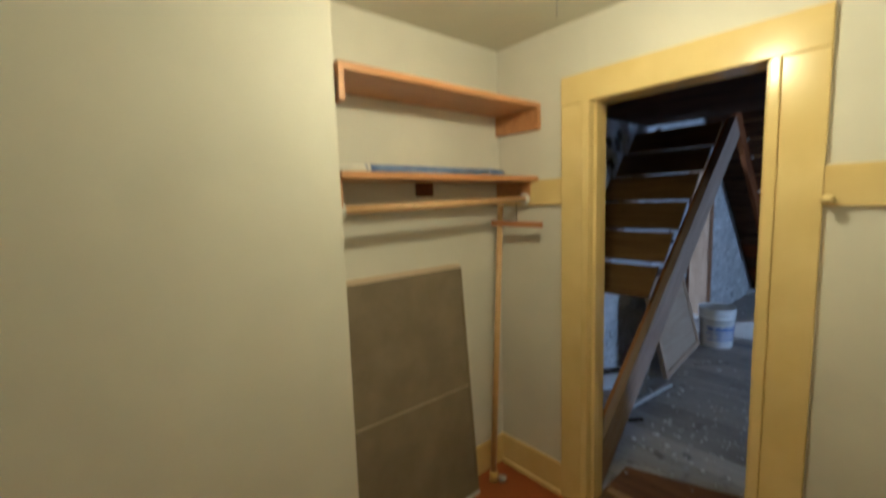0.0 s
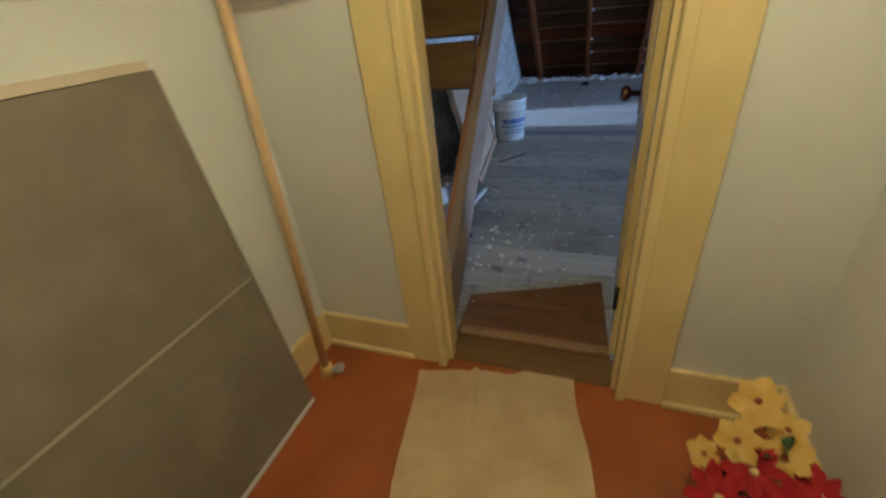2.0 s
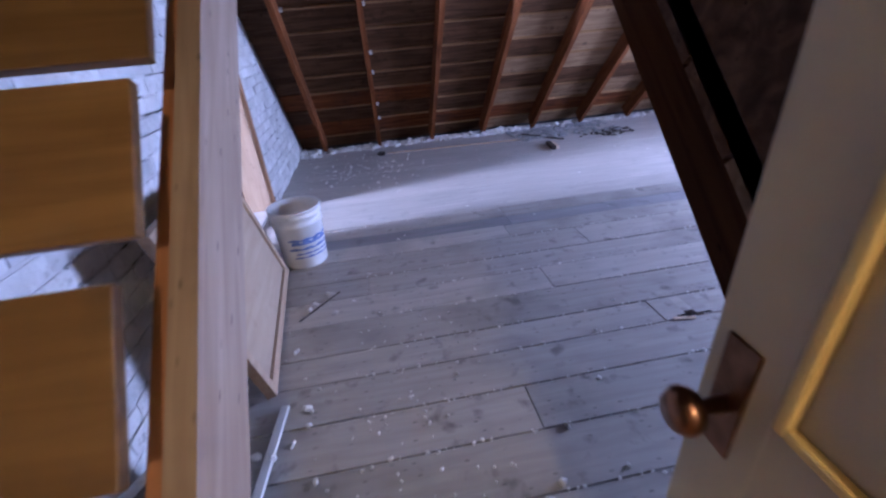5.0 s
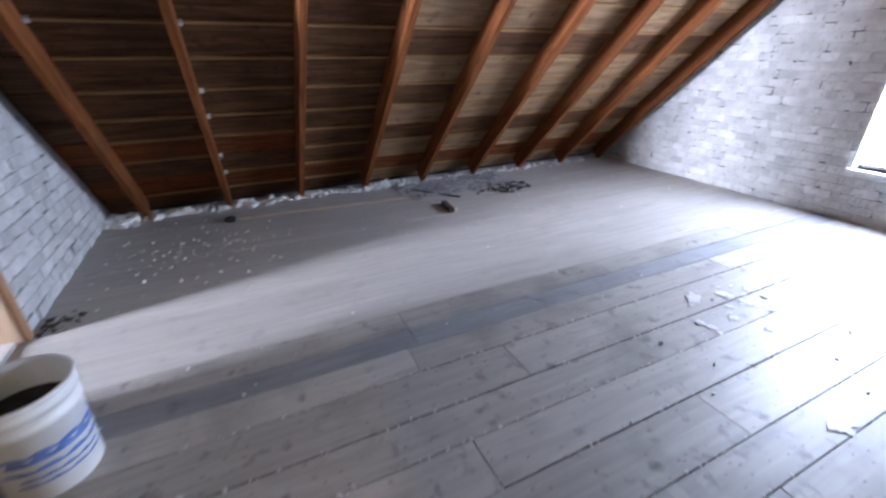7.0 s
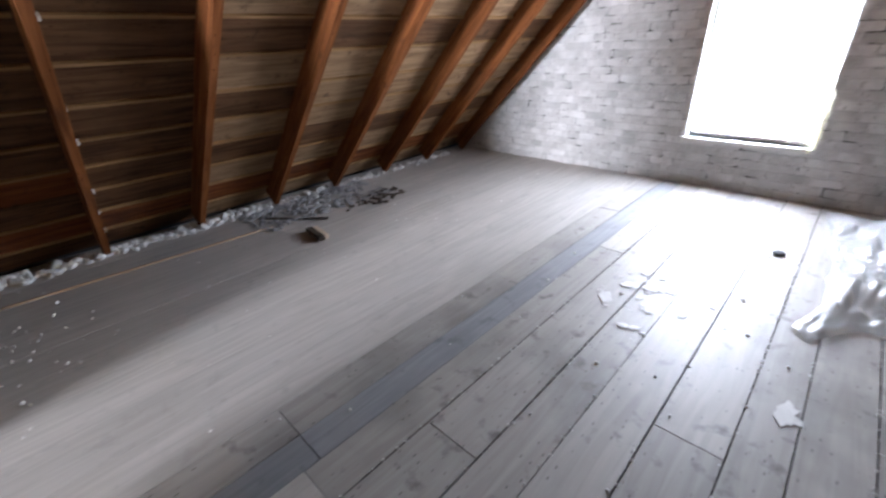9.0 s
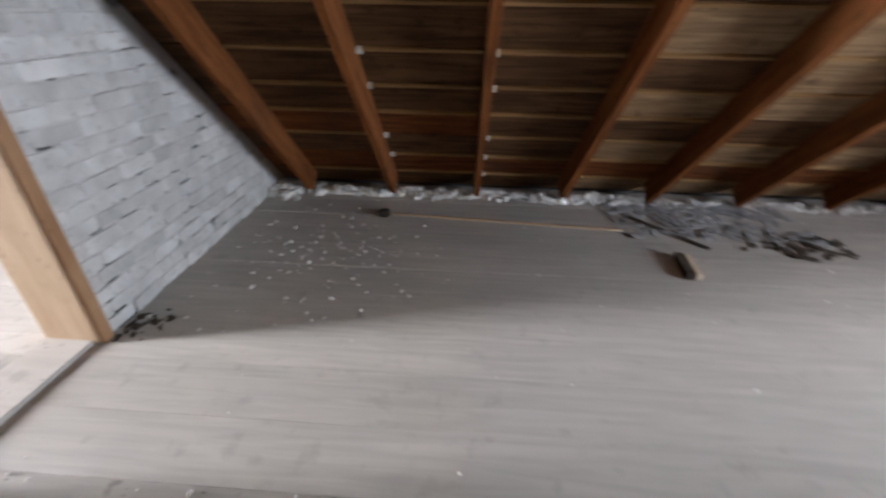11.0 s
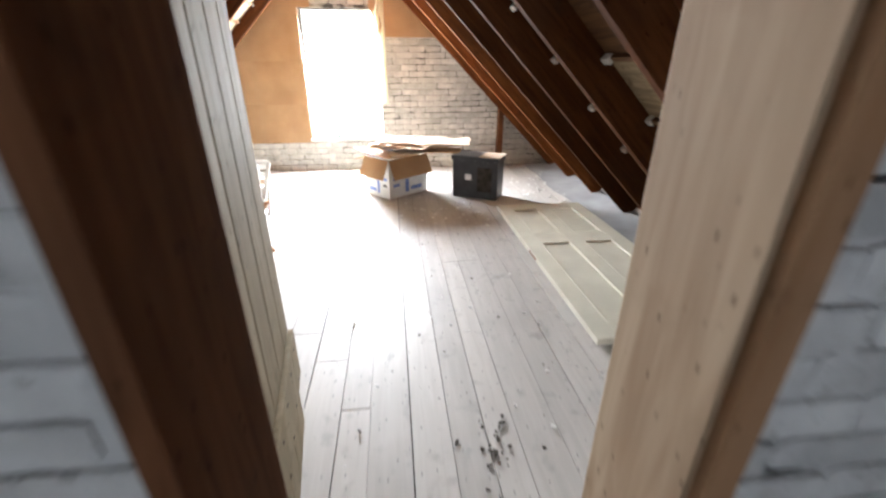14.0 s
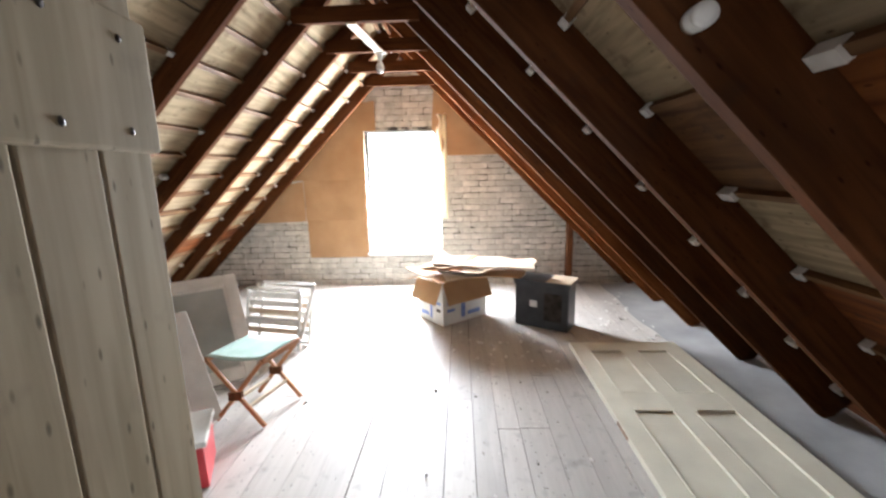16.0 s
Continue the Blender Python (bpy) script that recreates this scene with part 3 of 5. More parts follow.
# ---- attic shell ----
def shell():
    setting("subfloor", box(WEST - 0.2, 1.75, -0.12, EAST + 0.2, 7.6, -0.028), M_SUBFLOOR, "dark dirt under the attic floorboards", "floor")
    # gables and dividing wall are dark mortar cores; the bricks are laid on them further down
    for nm, x0, x1, y0, y1, z0, z1 in (("wall_west", WEST - 0.2, WEST, 3.99, 4.92, 0.42, 1.93), ("wall_east", EAST, EAST + 0.2, 3.70, 4.61, 0.43, 1.80)):
        w = thing(nm, "whitewashed brick gable wall with a window opening", "wall", kind="structure")
        mortar = M_MORTAR_W if nm == "wall_west" else M_MORTAR
        part("core", prism([(S_EAVE, 0), (y0, 0), (y0, roof_z(y0)), (S_EAVE, 0.001)], 0, x0, x1), mortar, w)
        part("core", prism([(y1, 0), (N_EAVE, 0), (y1, roof_z(y1))], 0, x0, x1), mortar, w)
        part("core", box(x0, y0, 0, x1, y1, z0), mortar, w)
        part("core", prism([(y0, z1), (y1, z1), (y1, roof_z(y1)), (RIDGE_Y, RIDGE_Z), (y0, roof_z(y0))], 0, x0, x1), mortar, w)
    w = thing("wall_dividing", "whitewashed brick wall dividing the attic, with a doorway", "wall", kind="structure")
    part("core", prism([(1.75, 0), (DOOR_S, 0), (DOOR_S, roof_z(DOOR_S)), (RIDGE_Y, RIDGE_Z), (3.92, 2.3), (1.75, 2.3)], 0, DIV_W, DIV_E), M_MORTAR, w)
    part("core", prism([(DOOR_N, 0), (N_EAVE, 0), (DOOR_N, roof_z(DOOR_N))], 0, DIV_W, DIV_E), M_MORTAR, w)
    part("core", prism([(DOOR_S, 1.86), (DOOR_N, 1.86), (DOOR_N, roof_z(DOOR_N)), (DOOR_S, roof_z(DOOR_S))], 0, DIV_W, DIV_E), M_MORTAR, w)
    # outer roofing added to block skylight; assumed flat ceiling over the stair passage
    t = 0.06
    setting("ceiling_roof_north", prism([(RIDGE_Y, RIDGE_Z + 0.12), (N_EAVE + 0.3, -0.18), (N_EAVE + 0.3, -0.18 + t), (RIDGE_Y, RIDGE_Z + 0.12 + t)], 0, WEST - 0.2, EAST + 0.2), M_ROOF, "dark outer roofing", "roof")
    # unseen strip added to keep skylight out of the ridge slot
    setting("ceiling_ridge_cap", box(WEST - 0.2, 4.42, RIDGE_Z + 0.075, EAST + 0.2, 4.56, RIDGE_Z + 0.2), M_ROOF, "unseen capping added to close the ridge against skylight", "roof")
    # fillers added on the wall tops to stop light leaking over them
    for nm, x0, x1 in (("wall_west", WEST - 0.2, WEST), ("wall_east", EAST, EAST + 0.2), ("wall_dividing", DIV_W, DIV_E)):
        part("verge", prism([(RIDGE_Y, RIDGE_Z), (N_EAVE, 0.0), (N_EAVE, 0.118), (RIDGE_Y, RIDGE_Z + 0.118)], 0, x0, x1), M_MORTAR, bpy.data.objects[nm])
    for a, b, lo in ((WEST - 0.2, DIV_W, S_EAVE - 0.3), (-0.13, EAST + 0.2, 1.76)):
        setting("ceiling_roof_south", prism([(RIDGE_Y, RIDGE_Z + 0.03), (lo, lo - S_EAVE + 0.03), (lo, lo - S_EAVE + 0.03 + t), (RIDGE_Y, RIDGE_Z + 0.03 + t)], 0, a, b), M_ROOF, "dark outer roofing", "roof")
    setting("ceiling_roof_passage", prism([(RIDGE_Y, RIDGE_Z + 0.03), (3.89, 2.3), (3.89, 2.36), (RIDGE_Y, RIDGE_Z + 0.09)], 0, DIV_W, -0.13), M_ROOF, "dark outer roofing", "roof")
    # assumed ceiling, set low so the space above the stair stays dark
    setting("ceiling_passage", box(DIV_E + 0.02, 1.75, 2.04, -0.13, 3.72, 2.08), M_SHEATH, "dark board ceiling assumed over the stair", "ceiling")
    # unseen cap added only to stop skylight leaking into the passage
    setting("ceiling_passage_cap", box(DIV_W, 1.57, 2.312, -0.09, 3.95, 2.37), M_ROOF, "unseen roofing added over the stair passage to stop skylight", "roof")
    # cheek added to close the shell; no such wall is known here
    setting("wall_passage_cheek", prism([(1.76, 0.17), (3.90, 2.31), (1.76, 2.31)], 0, -0.13, -0.09), M_SHEATH, "dark board cheek added to close the shell above the roof slope", "wall")
    setting("wall_attic_knee", box(0.2, 1.65, -0.1, EAST + 0.2, 1.76, 0.3), M_SHEATH, "low board wall behind the rafter feet", "wall")
    setting("wall_attic_south", box(DIV_W, 1.56, -0.1, -1.64, 1.75, 2.3), M_PLASTER, "plain wall end", "wall")


def sheathing(name, side, x0, x1, y_top, seed, pale=0.0, pitch=0.205, start=0.0, lit_end=0.35, ds=0.009, lh=0.006, first=0.0, bay=0.655, rows=(), lw=0.008, pale_mat=None, lath_mat=None, stub=1.0, sink=0.0, even=0.15):
    """Roof boards between rafters, with pale laths over the joints, as one ceiling."""
    rnd = random.Random(seed)
    bm = bmesh.new()
    s2 = math.sqrt(0.5)
    foot = N_EAVE if side > 0 else S_EAVE
    # local u runs up the slope from the foot, v points into the room
    def m(u, v, x):
        v -= sink
        return (x, foot - side * (u * s2 + v * s2), u * s2 - v * s2)
    top = abs(foot - y_top) / s2
    u, course = start, 0
    def slab(xa, xb, ua, ub, va, vb, mat):
        vs = [bm.verts.new(m(uu, vv, xx)) for xx in (xa, xb) for uu, vv in ((ua, va), (ub, va), (ub, vb), (ua, vb))]
        for f in ((0, 1, 2, 3), (7, 6, 5, 4), (0, 4, 5, 1), (1, 5, 6, 2), (2, 6, 7, 3), (3, 7, 4, 0)):
            fc = bm.faces.new([vs[i] for i in f])
            fc.material_index = mat
    while u < top - 0.03:
        w = min(pitch * rnd.uniform(1 - even, 1 + even), top - u)
        x = x0
        while x < x1 - 0.01:
            # boards butt on the rafters
            e = x + (rnd.uniform(1.4, 2.9) if x == x0 else rnd.uniform(2.6, 4.5))
            e = min(x1, first + bay * round((e - first) / bay))
            k = rnd.random()
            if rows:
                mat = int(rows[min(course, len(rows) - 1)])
                # west of x=0 boards go darker: window falloff put into the colour
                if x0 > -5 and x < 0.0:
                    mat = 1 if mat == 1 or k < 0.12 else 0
            else:
                mat = 1 if k < 0.25 else (2 if k < 0.25 + pale else 0)
            slab(x, e - 0.002, u + 0.006, u + w - 0.004, -0.025, -0.0, mat) if u > -1 else None
            x = e
        u += w
        course += 1
        if u < top - 0.05:
            for b in range(-1, 9):
                a, e = first + b * bay, first + (b + 1) * bay
                if a < x0 - 0.01 or e > x1 + 0.01:
                    continue
                if rnd.random() < 0.93:
                    slab(a + 0.03, a + bay - 0.03, u - lw, u + lw, 0.0, lh * (1 + 0.6 * rnd.random()), 3)
                # white stub paints in the bright lit end of the lath
                if rnd.random() < lit_end:
                    c = a + 0.026 + ds
                    slab(c - ds, c + ds * (2 * stub * rnd.uniform(0.7, 1.3) - 1), u - ds, u + ds, 0.0, 0.010 + ds * 1.5, 4)
    bmesh.ops.recalc_face_normals(bm, faces=bm.faces)
    setting(name, bm, [M_SHEATH, M_SHEATH_RED, pale_mat or M_SHEATH_PALE, lath_mat or M_LATH, M_LIT_END], "bare brown roof boards with pale laths over the joints", "ceiling")


def rafter(x, side, y_foot, y_top, mat, name="rafter"):
    s2 = math.sqrt(0.5)
    foot = N_EAVE if side > 0 else S_EAVE
    d = 0.062
    a = (x, foot - side * (0.09 + d * s2), 0.09 - d * s2 + 0.0)
    if y_foot is not None:
        a = (x, y_foot, roof_z(y_foot) - d / s2)
    b = (x, y_top - side * -0.0, roof_z(y_top) - d / s2)
    mm, length = along(a, b)
    ob = part(name, box(0, -0.023, -0.056, length, 0.023, 0.124 if side > 0 else 0.056, bevel=0.003), mat, None, "", mm)
    tagged(ob, "rough-sawn reddish brown roof rafter" if mat is M_RAFTER else "rough-sawn dark brown roof rafter, toned down for the dim slopes", "rafter", "roof rafters", "structure")
    return ob


shell()
sheathing("ceiling_boards_north_east", 1, DIV_E, EAST, RIDGE_Y, 3, pitch=0.25, first=-1.34, rows="2122222022222222", lit_end=0.5, ds=0.011, lh=0.012, lw=0.009, sink=0.045)
sheathing("ceiling_boards_north_west", 1, WEST, DIV_W, RIDGE_Y, 4, 0.6, 0.40, -0.11, lit_end=0.95, ds=0.017, lh=0.018, first=-6.82, bay=0.683, lw=0.013, lath_mat=M_LATH_D, stub=1.6, sink=0.055, pale_mat=M_SHEATH_GREY, even=0.03)
sheathing("ceiling_boards_south_east", -1, -0.13, EAST, RIDGE_Y, 5, 0.1, start=0.21, first=-0.10, bay=0.64)
sheathing("ceiling_boards_south_west", -1, WEST, DIV_W, RIDGE_Y, 6, pitch=0.225, lit_end=0.75, ds=0.014, lh=0.022, first=-6.82, bay=0.683, rows="0222122222222222", lw=0.014, pale_mat=M_SHEATH_GREY, lath_mat=M_LATH_D, stub=1.5)
for i in range(9):
    rafter(-1.34 + 0.655 * i, 1, None, RIDGE_Y + 0.03, M_RAFTER)
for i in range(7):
    rafter(-0.10 + 0.64 * i, -1, 1.84, RIDGE_Y - 0.03, M_RAFTER_SHADE)
# north rafters away from the window take the shade-darkened copy
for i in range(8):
    rafter(-6.82 + 0.683 * i, 1, None, RIDGE_Y + 0.03, M_RAFTER_SHADE if i > 2 else M_RAFTER)
    rafter(-6.82 + 0.683 * i, -1, None, RIDGE_Y - 0.03, M_RAFTER_SHADE)
for i in range(8):
    tie = bar("collar_tie", (-6.775 + 0.683 * i, 4.09, 2.44), (-6.775 + 0.683 * i, 4.91, 2.44), 0.04, 0.10, M_RAFTER_SHADE)
    tagged(tie, "dark timber collar tie under the ridge", "tie beam", "collar ties", "structure")
tagged(bar("ridge_board", (WEST, 4.5, 2.80), (EAST, 4.5, 2.80), 0.03, 0.14, M_RAFTER_SHADE), "dark timber ridge board", "beam", "", "structure")


# ---- doors and openings ----
def panel_door(t, w, h, mat, mould, panels, thick=0.035):
    """Stiles, rails and recessed panels from (0, 0) to (w, h) in x and z; panels are (x0, z0, x1, z1)."""
    xs = sorted({p[0] for p in panels} | {p[2] for p in panels})
    zs = sorted({p[1] for p in panels} | {p[3] for p in panels})
    hh = thick / 2
    part("stile", box(0, -hh, 0, xs[0], hh, h, bevel=0.003), mat, t)
    part("stile", box(xs[-1], -hh, 0, w, hh, h, bevel=0.003), mat, t)
    part("mullion", box(xs[1], -hh, zs[0], xs[2], hh, zs[-1]), mat, t)
    edges = [0] + zs + [h]
    for a, b in zip(edges[::2], edges[1::2]):
        part("rail", box(xs[0], -hh + 0.0005, a, xs[-1], hh - 0.0005, b), mat, t)
    for p in panels:
        pn = part("panel", box(p[0], -hh * 0.35, p[1], p[2], hh * 0.35, p[3]), mat, t)
        g = 0.014
        for s in (-1, 1):
            a, b = sorted((s * hh * 0.35, s * (hh + 0.002)))
            for q in ((p[0], p[1], p[0] + g, p[3]), (p[2] - g, p[1], p[2], p[3]), (p[0] + g, p[1], p[2] - g, p[1] + g), (p[0] + g, p[3] - g, p[2] - g, p[3])):
                part("moulding", box(q[0], a, q[1], q[2], b, q[3], bevel=0.004), mould, pn)


def attic_door():
    m, _ = along((-0.350, 1.812, 0.012), (-0.320, 2.40, 0.012))
    t = thing("door_1", "taupe painted panel door with yellow mouldings, standing open", "door", m, kind="structure")
    panel_door(t, 0.552, 1.84, M_DOORGREY, M_DOORYEL, [(0.065, 0.22, 0.218, 0.68), (0.300, 0.22, 0.453, 0.68), (0.065, 0.85, 0.218, 1.72), (0.300, 0.85, 0.453, 1.72)])
    part("door_edge", box(-0.004, -0.0176, 0, 0.0005, 0.0176, 1.84), M_DOORYEL, t, "yellow painted hinge edge")
    for s in (-1, 1):
        k = part("knob", lathe([(0.011, 0), (0.009, 0.03), (0.026, 0.042), (0.03, 0.055), (0.022, 0.068), (0, 0.071)], 20), M_BRONZE, t, "aged bronze door knob", pose(0.507, s * 0.019, 0.825, -90 * s), True)
        part("plate", box(-0.022, -0.09, -0.002, 0.022, 0.07, 0.003, bevel=0.001), M_BRONZE, k)
    for z in (0.22, 1.6):
        part("hinge", lathe([(0.008, 0), (0.008, 0.09)], 10), M_DARKMETAL, t, "dark iron hinge", pose(-0.006, 0.02, z), True)


def plank_door():
    m, _ = along((-1.90, 4.715, 0.02), (-2.58, 4.62, 0.02))
    t = thing("door_2", "pale grey plank door with nailed battens, standing open", "door", m, kind="structure")
    x = 0.0
    for i, w in enumerate((0.135, 0.145, 0.145, 0.135, 0.125)):
        part("plank", box(x + 0.0025, -0.012, 0, x + w - 0.0025, 0.012, 1.80, bevel=0.004), M_PLANKDOOR, t)
        x += w
    for z in (0.25, 1.475):
        for s in (-1,):
            b = part("batten", box(0.01, s * 0.012 - 0.02, z, 0.68, s * 0.012, z + 0.2, bevel=0.006), M_PLANKDOOR, t)
            for i in range(5):
                for dz in (0.03, 0.16):
                    part("nail", lathe([(0.006, 0), (0.005, 0.002), (0, 0.003)], 8), M_DARKMETAL, b, "", pose(0.075 + 0.133 * i, s * 0.012 - 0.02, z + dz, 90))


attic_door()
plank_door()
fr = thing("doorway_frame", "rough timber doorway posts in the brick wall", "door frame", kind="structure")
part("post", box(DIV_W - 0.01, DOOR_N - 0.055, 0.0, DIV_E - 0.002, DOOR_N, 1.86, bevel=0.004), M_POST, fr, "pale pine door post")
part("post_edge", box(DIV_E - 0.002, DOOR_N - 0.05, 0.0, DIV_E + 0.022, DOOR_N + 0.0, 1.86, bevel=0.003), M_POST_O, fr, "orange pine edge strip")
part("jamb", box(DIV_W - 0.01, DOOR_S, 0, DIV_E + 0.02, DOOR_S + 0.036, 1.86, bevel=0.004), M_JAMB, fr, "dark red-brown door jamb")
part("head", box(DIV_W - 0.01, DOOR_S, 1.80, DIV_E + 0.014, DOOR_N, 1.86, bevel=0.004), M_JAMB, fr)
part("sill_board", box(DIV_W - 0.02, DOOR_S + 0.03, -0.02, DIV_E - 0.03, DOOR_N - 0.055, 0.016, bevel=0.004), M_FLOOR_W, fr, "pale worn sill board")


def window(name, x, side, y0, y1, z0, z1):
    t = thing(name, "old window sash glaring white in the brick gable", "window", kind="structure")
    xo = x - side * 0.12
    for c in ((y0, z0, y0 + 0.014, z1), (y1 - 0.014, z0, y1, z1), (y0, z0, y1, z0 + 0.03), (y0, z1 - 0.014, y1, z1)):
        part("window_frame", box(min(xo, xo - side * 0.05), c[0], c[1], max(xo, xo - side * 0.05), c[2], c[3], bevel=0.003), M_WHITEPAINT, t)
    part("window_sill", box(min(x - side * 0.16, x + side * 0.04), y0 - 0.03, z0 - 0.035, max(x - side * 0.16, x + side * 0.04), y1 + 0.03, z0, bevel=0.005), M_WHITEPAINT, t, "white painted sill")
    for a, b in ((z0 + 0.03, z1 - 0.014),):
        g = part("pane", box(xo - 0.024 * side - 0.002, y0 + 0.014, a, xo - 0.024 * side + 0.002, y1 - 0.014, b), M_PANE, t)
        g.visible_shadow = False


window("window_1", WEST, 1, 3.99, 4.92, 0.42, 1.93)
window("window_2", EAST, -1, 3.70, 4.61, 0.43, 1.80)


def drape(name, label, x, y0, y1, z0, z1, mat, seed):
    bm = bmesh.new()
    g = []
    for j in range(19):
        v = j / 18
        r = []
        for i in range(7):
            u = i / 6
            wob = noise.noise((u * 2, v * 5, seed))
            y = y0 + (y1 - y0) * u * (0.75 + 0.5 * noise.noise((v * 6, seed, 1.0)))
            r.append(bm.verts.new((x + 0.03 * wob + 0.02 * math.sin(u * 9), y, z0 + (z1 - z0) * v)))
        g.append(r)
    for a, b in zip(g, g[1:]):
        for i in range(6):
            bm.faces.new((a[i], a[i + 1], b[i + 1], b[i]))
    tagged(part(name, bm, mat, None, "", None, True), label, "plastic sheet")


drape("plastic_curtain", "torn yellowed plastic hanging beside the window", WEST + 0.04, 5.0, 4.84, 0.85, 2.1, M_CURTAIN, 2.0)
drape("plastic_curtain", "torn yellowed plastic strip hanging in the window", EAST - 0.03, 3.68, 3.78, 0.40, 0.85, M_CURTAIN, 5.0)


for x in (-12.0, 9.0):
    setting("backdrop", box(x - 0.05, -6, -6, x + 0.05, 15, 12), M_GLARE, "white overcast sky outside the window", "sky")


# ---- stair passage and east attic ----
def stair():
    t = thing("attic_stair", "steep open wooden stair with brown boards and a pale stringer", "stair", kind="structure")
    lo, hi = (1.84, 0.24), (3.72, 2.0)
    m, d = along((-0.995, lo[0], lo[1]), (-0.995, hi[0], hi[1]))
    part("stringer", prism([(-0.30, -0.05), (d, -0.05), (d, 0.12), (0.0, 0.12)], 1, -0.02, 0.02), M_STRINGER, t, "pale worn stringer", m @ Matrix.Translation((0, 0, -0.10)))
    m2, d2 = along((-1.52, lo[0], lo[1]), (-1.52, hi[0], hi[1]))
    part("stringer", prism([(-0.30, -0.05), (d2, -0.05), (d2, 0.12), (0.0, 0.12)], 1, -0.02, 0.02), M_STRINGER, t, "", m2 @ Matrix.Translation((0, 0, -0.10)))
    part("stringer_edge", box(-0.12, 0.021, -0.10, d, 0.045, 0.01, bevel=0.003), M_STR_EDGE, t, "orange-brown strip beside the stringer", m)
    dy, dz = 0.20, 0.183
    for i in range(6):
        y, z = 2.33 + dy * i, 0.88 + dz * i
        mm, dd = along((-1.60, y, z), (-0.992, y, z))
        part("board", box(0, 0.0, -0.002, dd, 0.018, 0.205, bevel=0.003), M_STAIR, t, "", mm @ pose(0, 0, 0, -38, 0, 0))


stair()
blk = thing("masonry_block", "white painted chunk of broken brickwork on the floor", "brick")
bm = box(-0.15, -0.065, 0, 0.15, 0.065, 0.115, bevel=0.012)
for v in bm.verts:
    v.co += Vector((noise.noise(v.co * 30), noise.noise(v.co * 30 + Vector((3, 0, 0))), 0)) * 0.012
part("chunk", bm, M_BRICK, blk, "", pose(-1.53, 2.92, 0.0, 0, 0, 60))
part("chunk", box(-0.1, -0.05, 0.115, 0.10, 0.0, 0.135, bevel=0.008), M_DARKBIT, blk, "dark mortar crust", pose(-1.53, 2.92, 0.0, 0, 0, 66))
tagged(bar("floor_lath", (-1.28, 2.35, 0.012), (-1.20, 3.25, 0.012), 0.03, 0.018, M_WHITEPAINT), "thin whitish lath lying on the floor", "lath")
tagged(bar("floor_lath", (-1.43, 2.2, 0.008), (-1.12, 2.6, 0.008), 0.025, 0.012, M_DARKBIT), "thin dark lath lying on the floor", "lath")


def hatch():
    """A framed board leaning to the west on the stair side."""
    o, s = Vector((-1.37, 4.34, 0.01)), Vector((-1.26, 3.31, 0.01))
    top = Vector((-1.53, 4.16, 0.75))
    x = (s - o).normalized()
    up = (top - o)
    up = (up - x * up.dot(x)).normalized()
    nrm = x.cross(up)
    m = Matrix((x, nrm, up)).transposed().to_4x4()
    m.translation = o
    L, H = (s - o).length, 0.77
    t = thing("hatch_board", "framed plywood hatch board leaning beside the stair", "board", m)
    part("sheet", box(0.03, -0.006, 0.03, L - 0.03, 0.006, H - 0.03), M_PLY, t)
    for c in ((0, 0, 0.045, H), (L - 0.045, 0, L, H), (0.045, 0, L - 0.045, 0.045), (0.045, H - 0.045, L - 0.045, H)):
        part("frame_strip", box(c[0], -0.02, c[1], c[2], 0.02, c[3], bevel=0.003), M_FRAMEW, t)


hatch()


def bucket():
    t = thing("bucket", "white plastic bucket with blue print, half full of dark rubble", "bucket", pose(-1.26, 4.48, 0.002, 0, 0, 20))
    part("body", lathe([(0.0, 0.0), (0.128, 0.0), (0.132, 0.006), (0.143, 0.27), (0.150, 0.272), (0.150, 0.29), (0.145, 0.293), (0.147, 0.325), (0.155, 0.327), (0.155, 0.34), (0.148, 0.343), (0.149, 0.362), (0.156, 0.364), (0.156, 0.374), (0.143, 0.374), (0.128, 0.012), (0.0, 0.012)], 40), M_WHITEPLASTIC, t, "", None, True)
    part("rubble", lathe([(0.1405, 0.265), (0.09, 0.275), (0.04, 0.27), (0.0, 0.268)], 24), M_DARKFILL, t, "dark rubble inside")
    for z, a0, a1, h in ((0.19, -2.3, 0.2, 0.012), (0.165, -2.2, -0.2, 0.02), (0.13, -2.35, 0.3, 0.012), (0.10, -2.1, -0.4, 0.008), (0.075, -2.2, 0.0, 0.008)):
        bm = bmesh.new()
        prev = None
        for i in range(15):
            a = a0 + (a1 - a0) * i / 14
            r = 0.1335 + (z / 0.27) * 0.011
            cur = [bm.verts.new(((r + 0.0006 + (zz - z) * 0.04) * math.cos(a), (r + 0.0006 + (zz - z) * 0.04) * math.sin(a), zz)) for zz in (z, z + h * (1.4 if i % 3 else 0.7))]
            if prev:
                bm.faces.new((prev[0], cur[0], cur[1], prev[1]))
            prev = cur
        part("print_bar", bm, M_BLUE, t)
    pts = [(0.158 * math.cos(a), 0.158 * math.sin(a), 0.335 - 0.13 * math.sin(a - 0.3)) for a in [0.3 + math.pi * i / 14 for i in range(15)]]
    cu = bpy.data.curves.new("handle", "CURVE")
    cu.dimensions, cu.bevel_depth = "3D", 0.002
    sp = cu.splines.new("POLY")
    sp.points.add(len(pts) - 1)
    for p, c in zip(sp.points, pts):
        p.co = (*c, 1)
    cu.materials.append(M_DARKMETAL)
    h = new("handle", cu)
    h.parent = t


bucket()
# latch board on the dividing wall
lt = thing("wall_batten", "whitewashed batten with a metal latch plate on the brick wall", "batten")
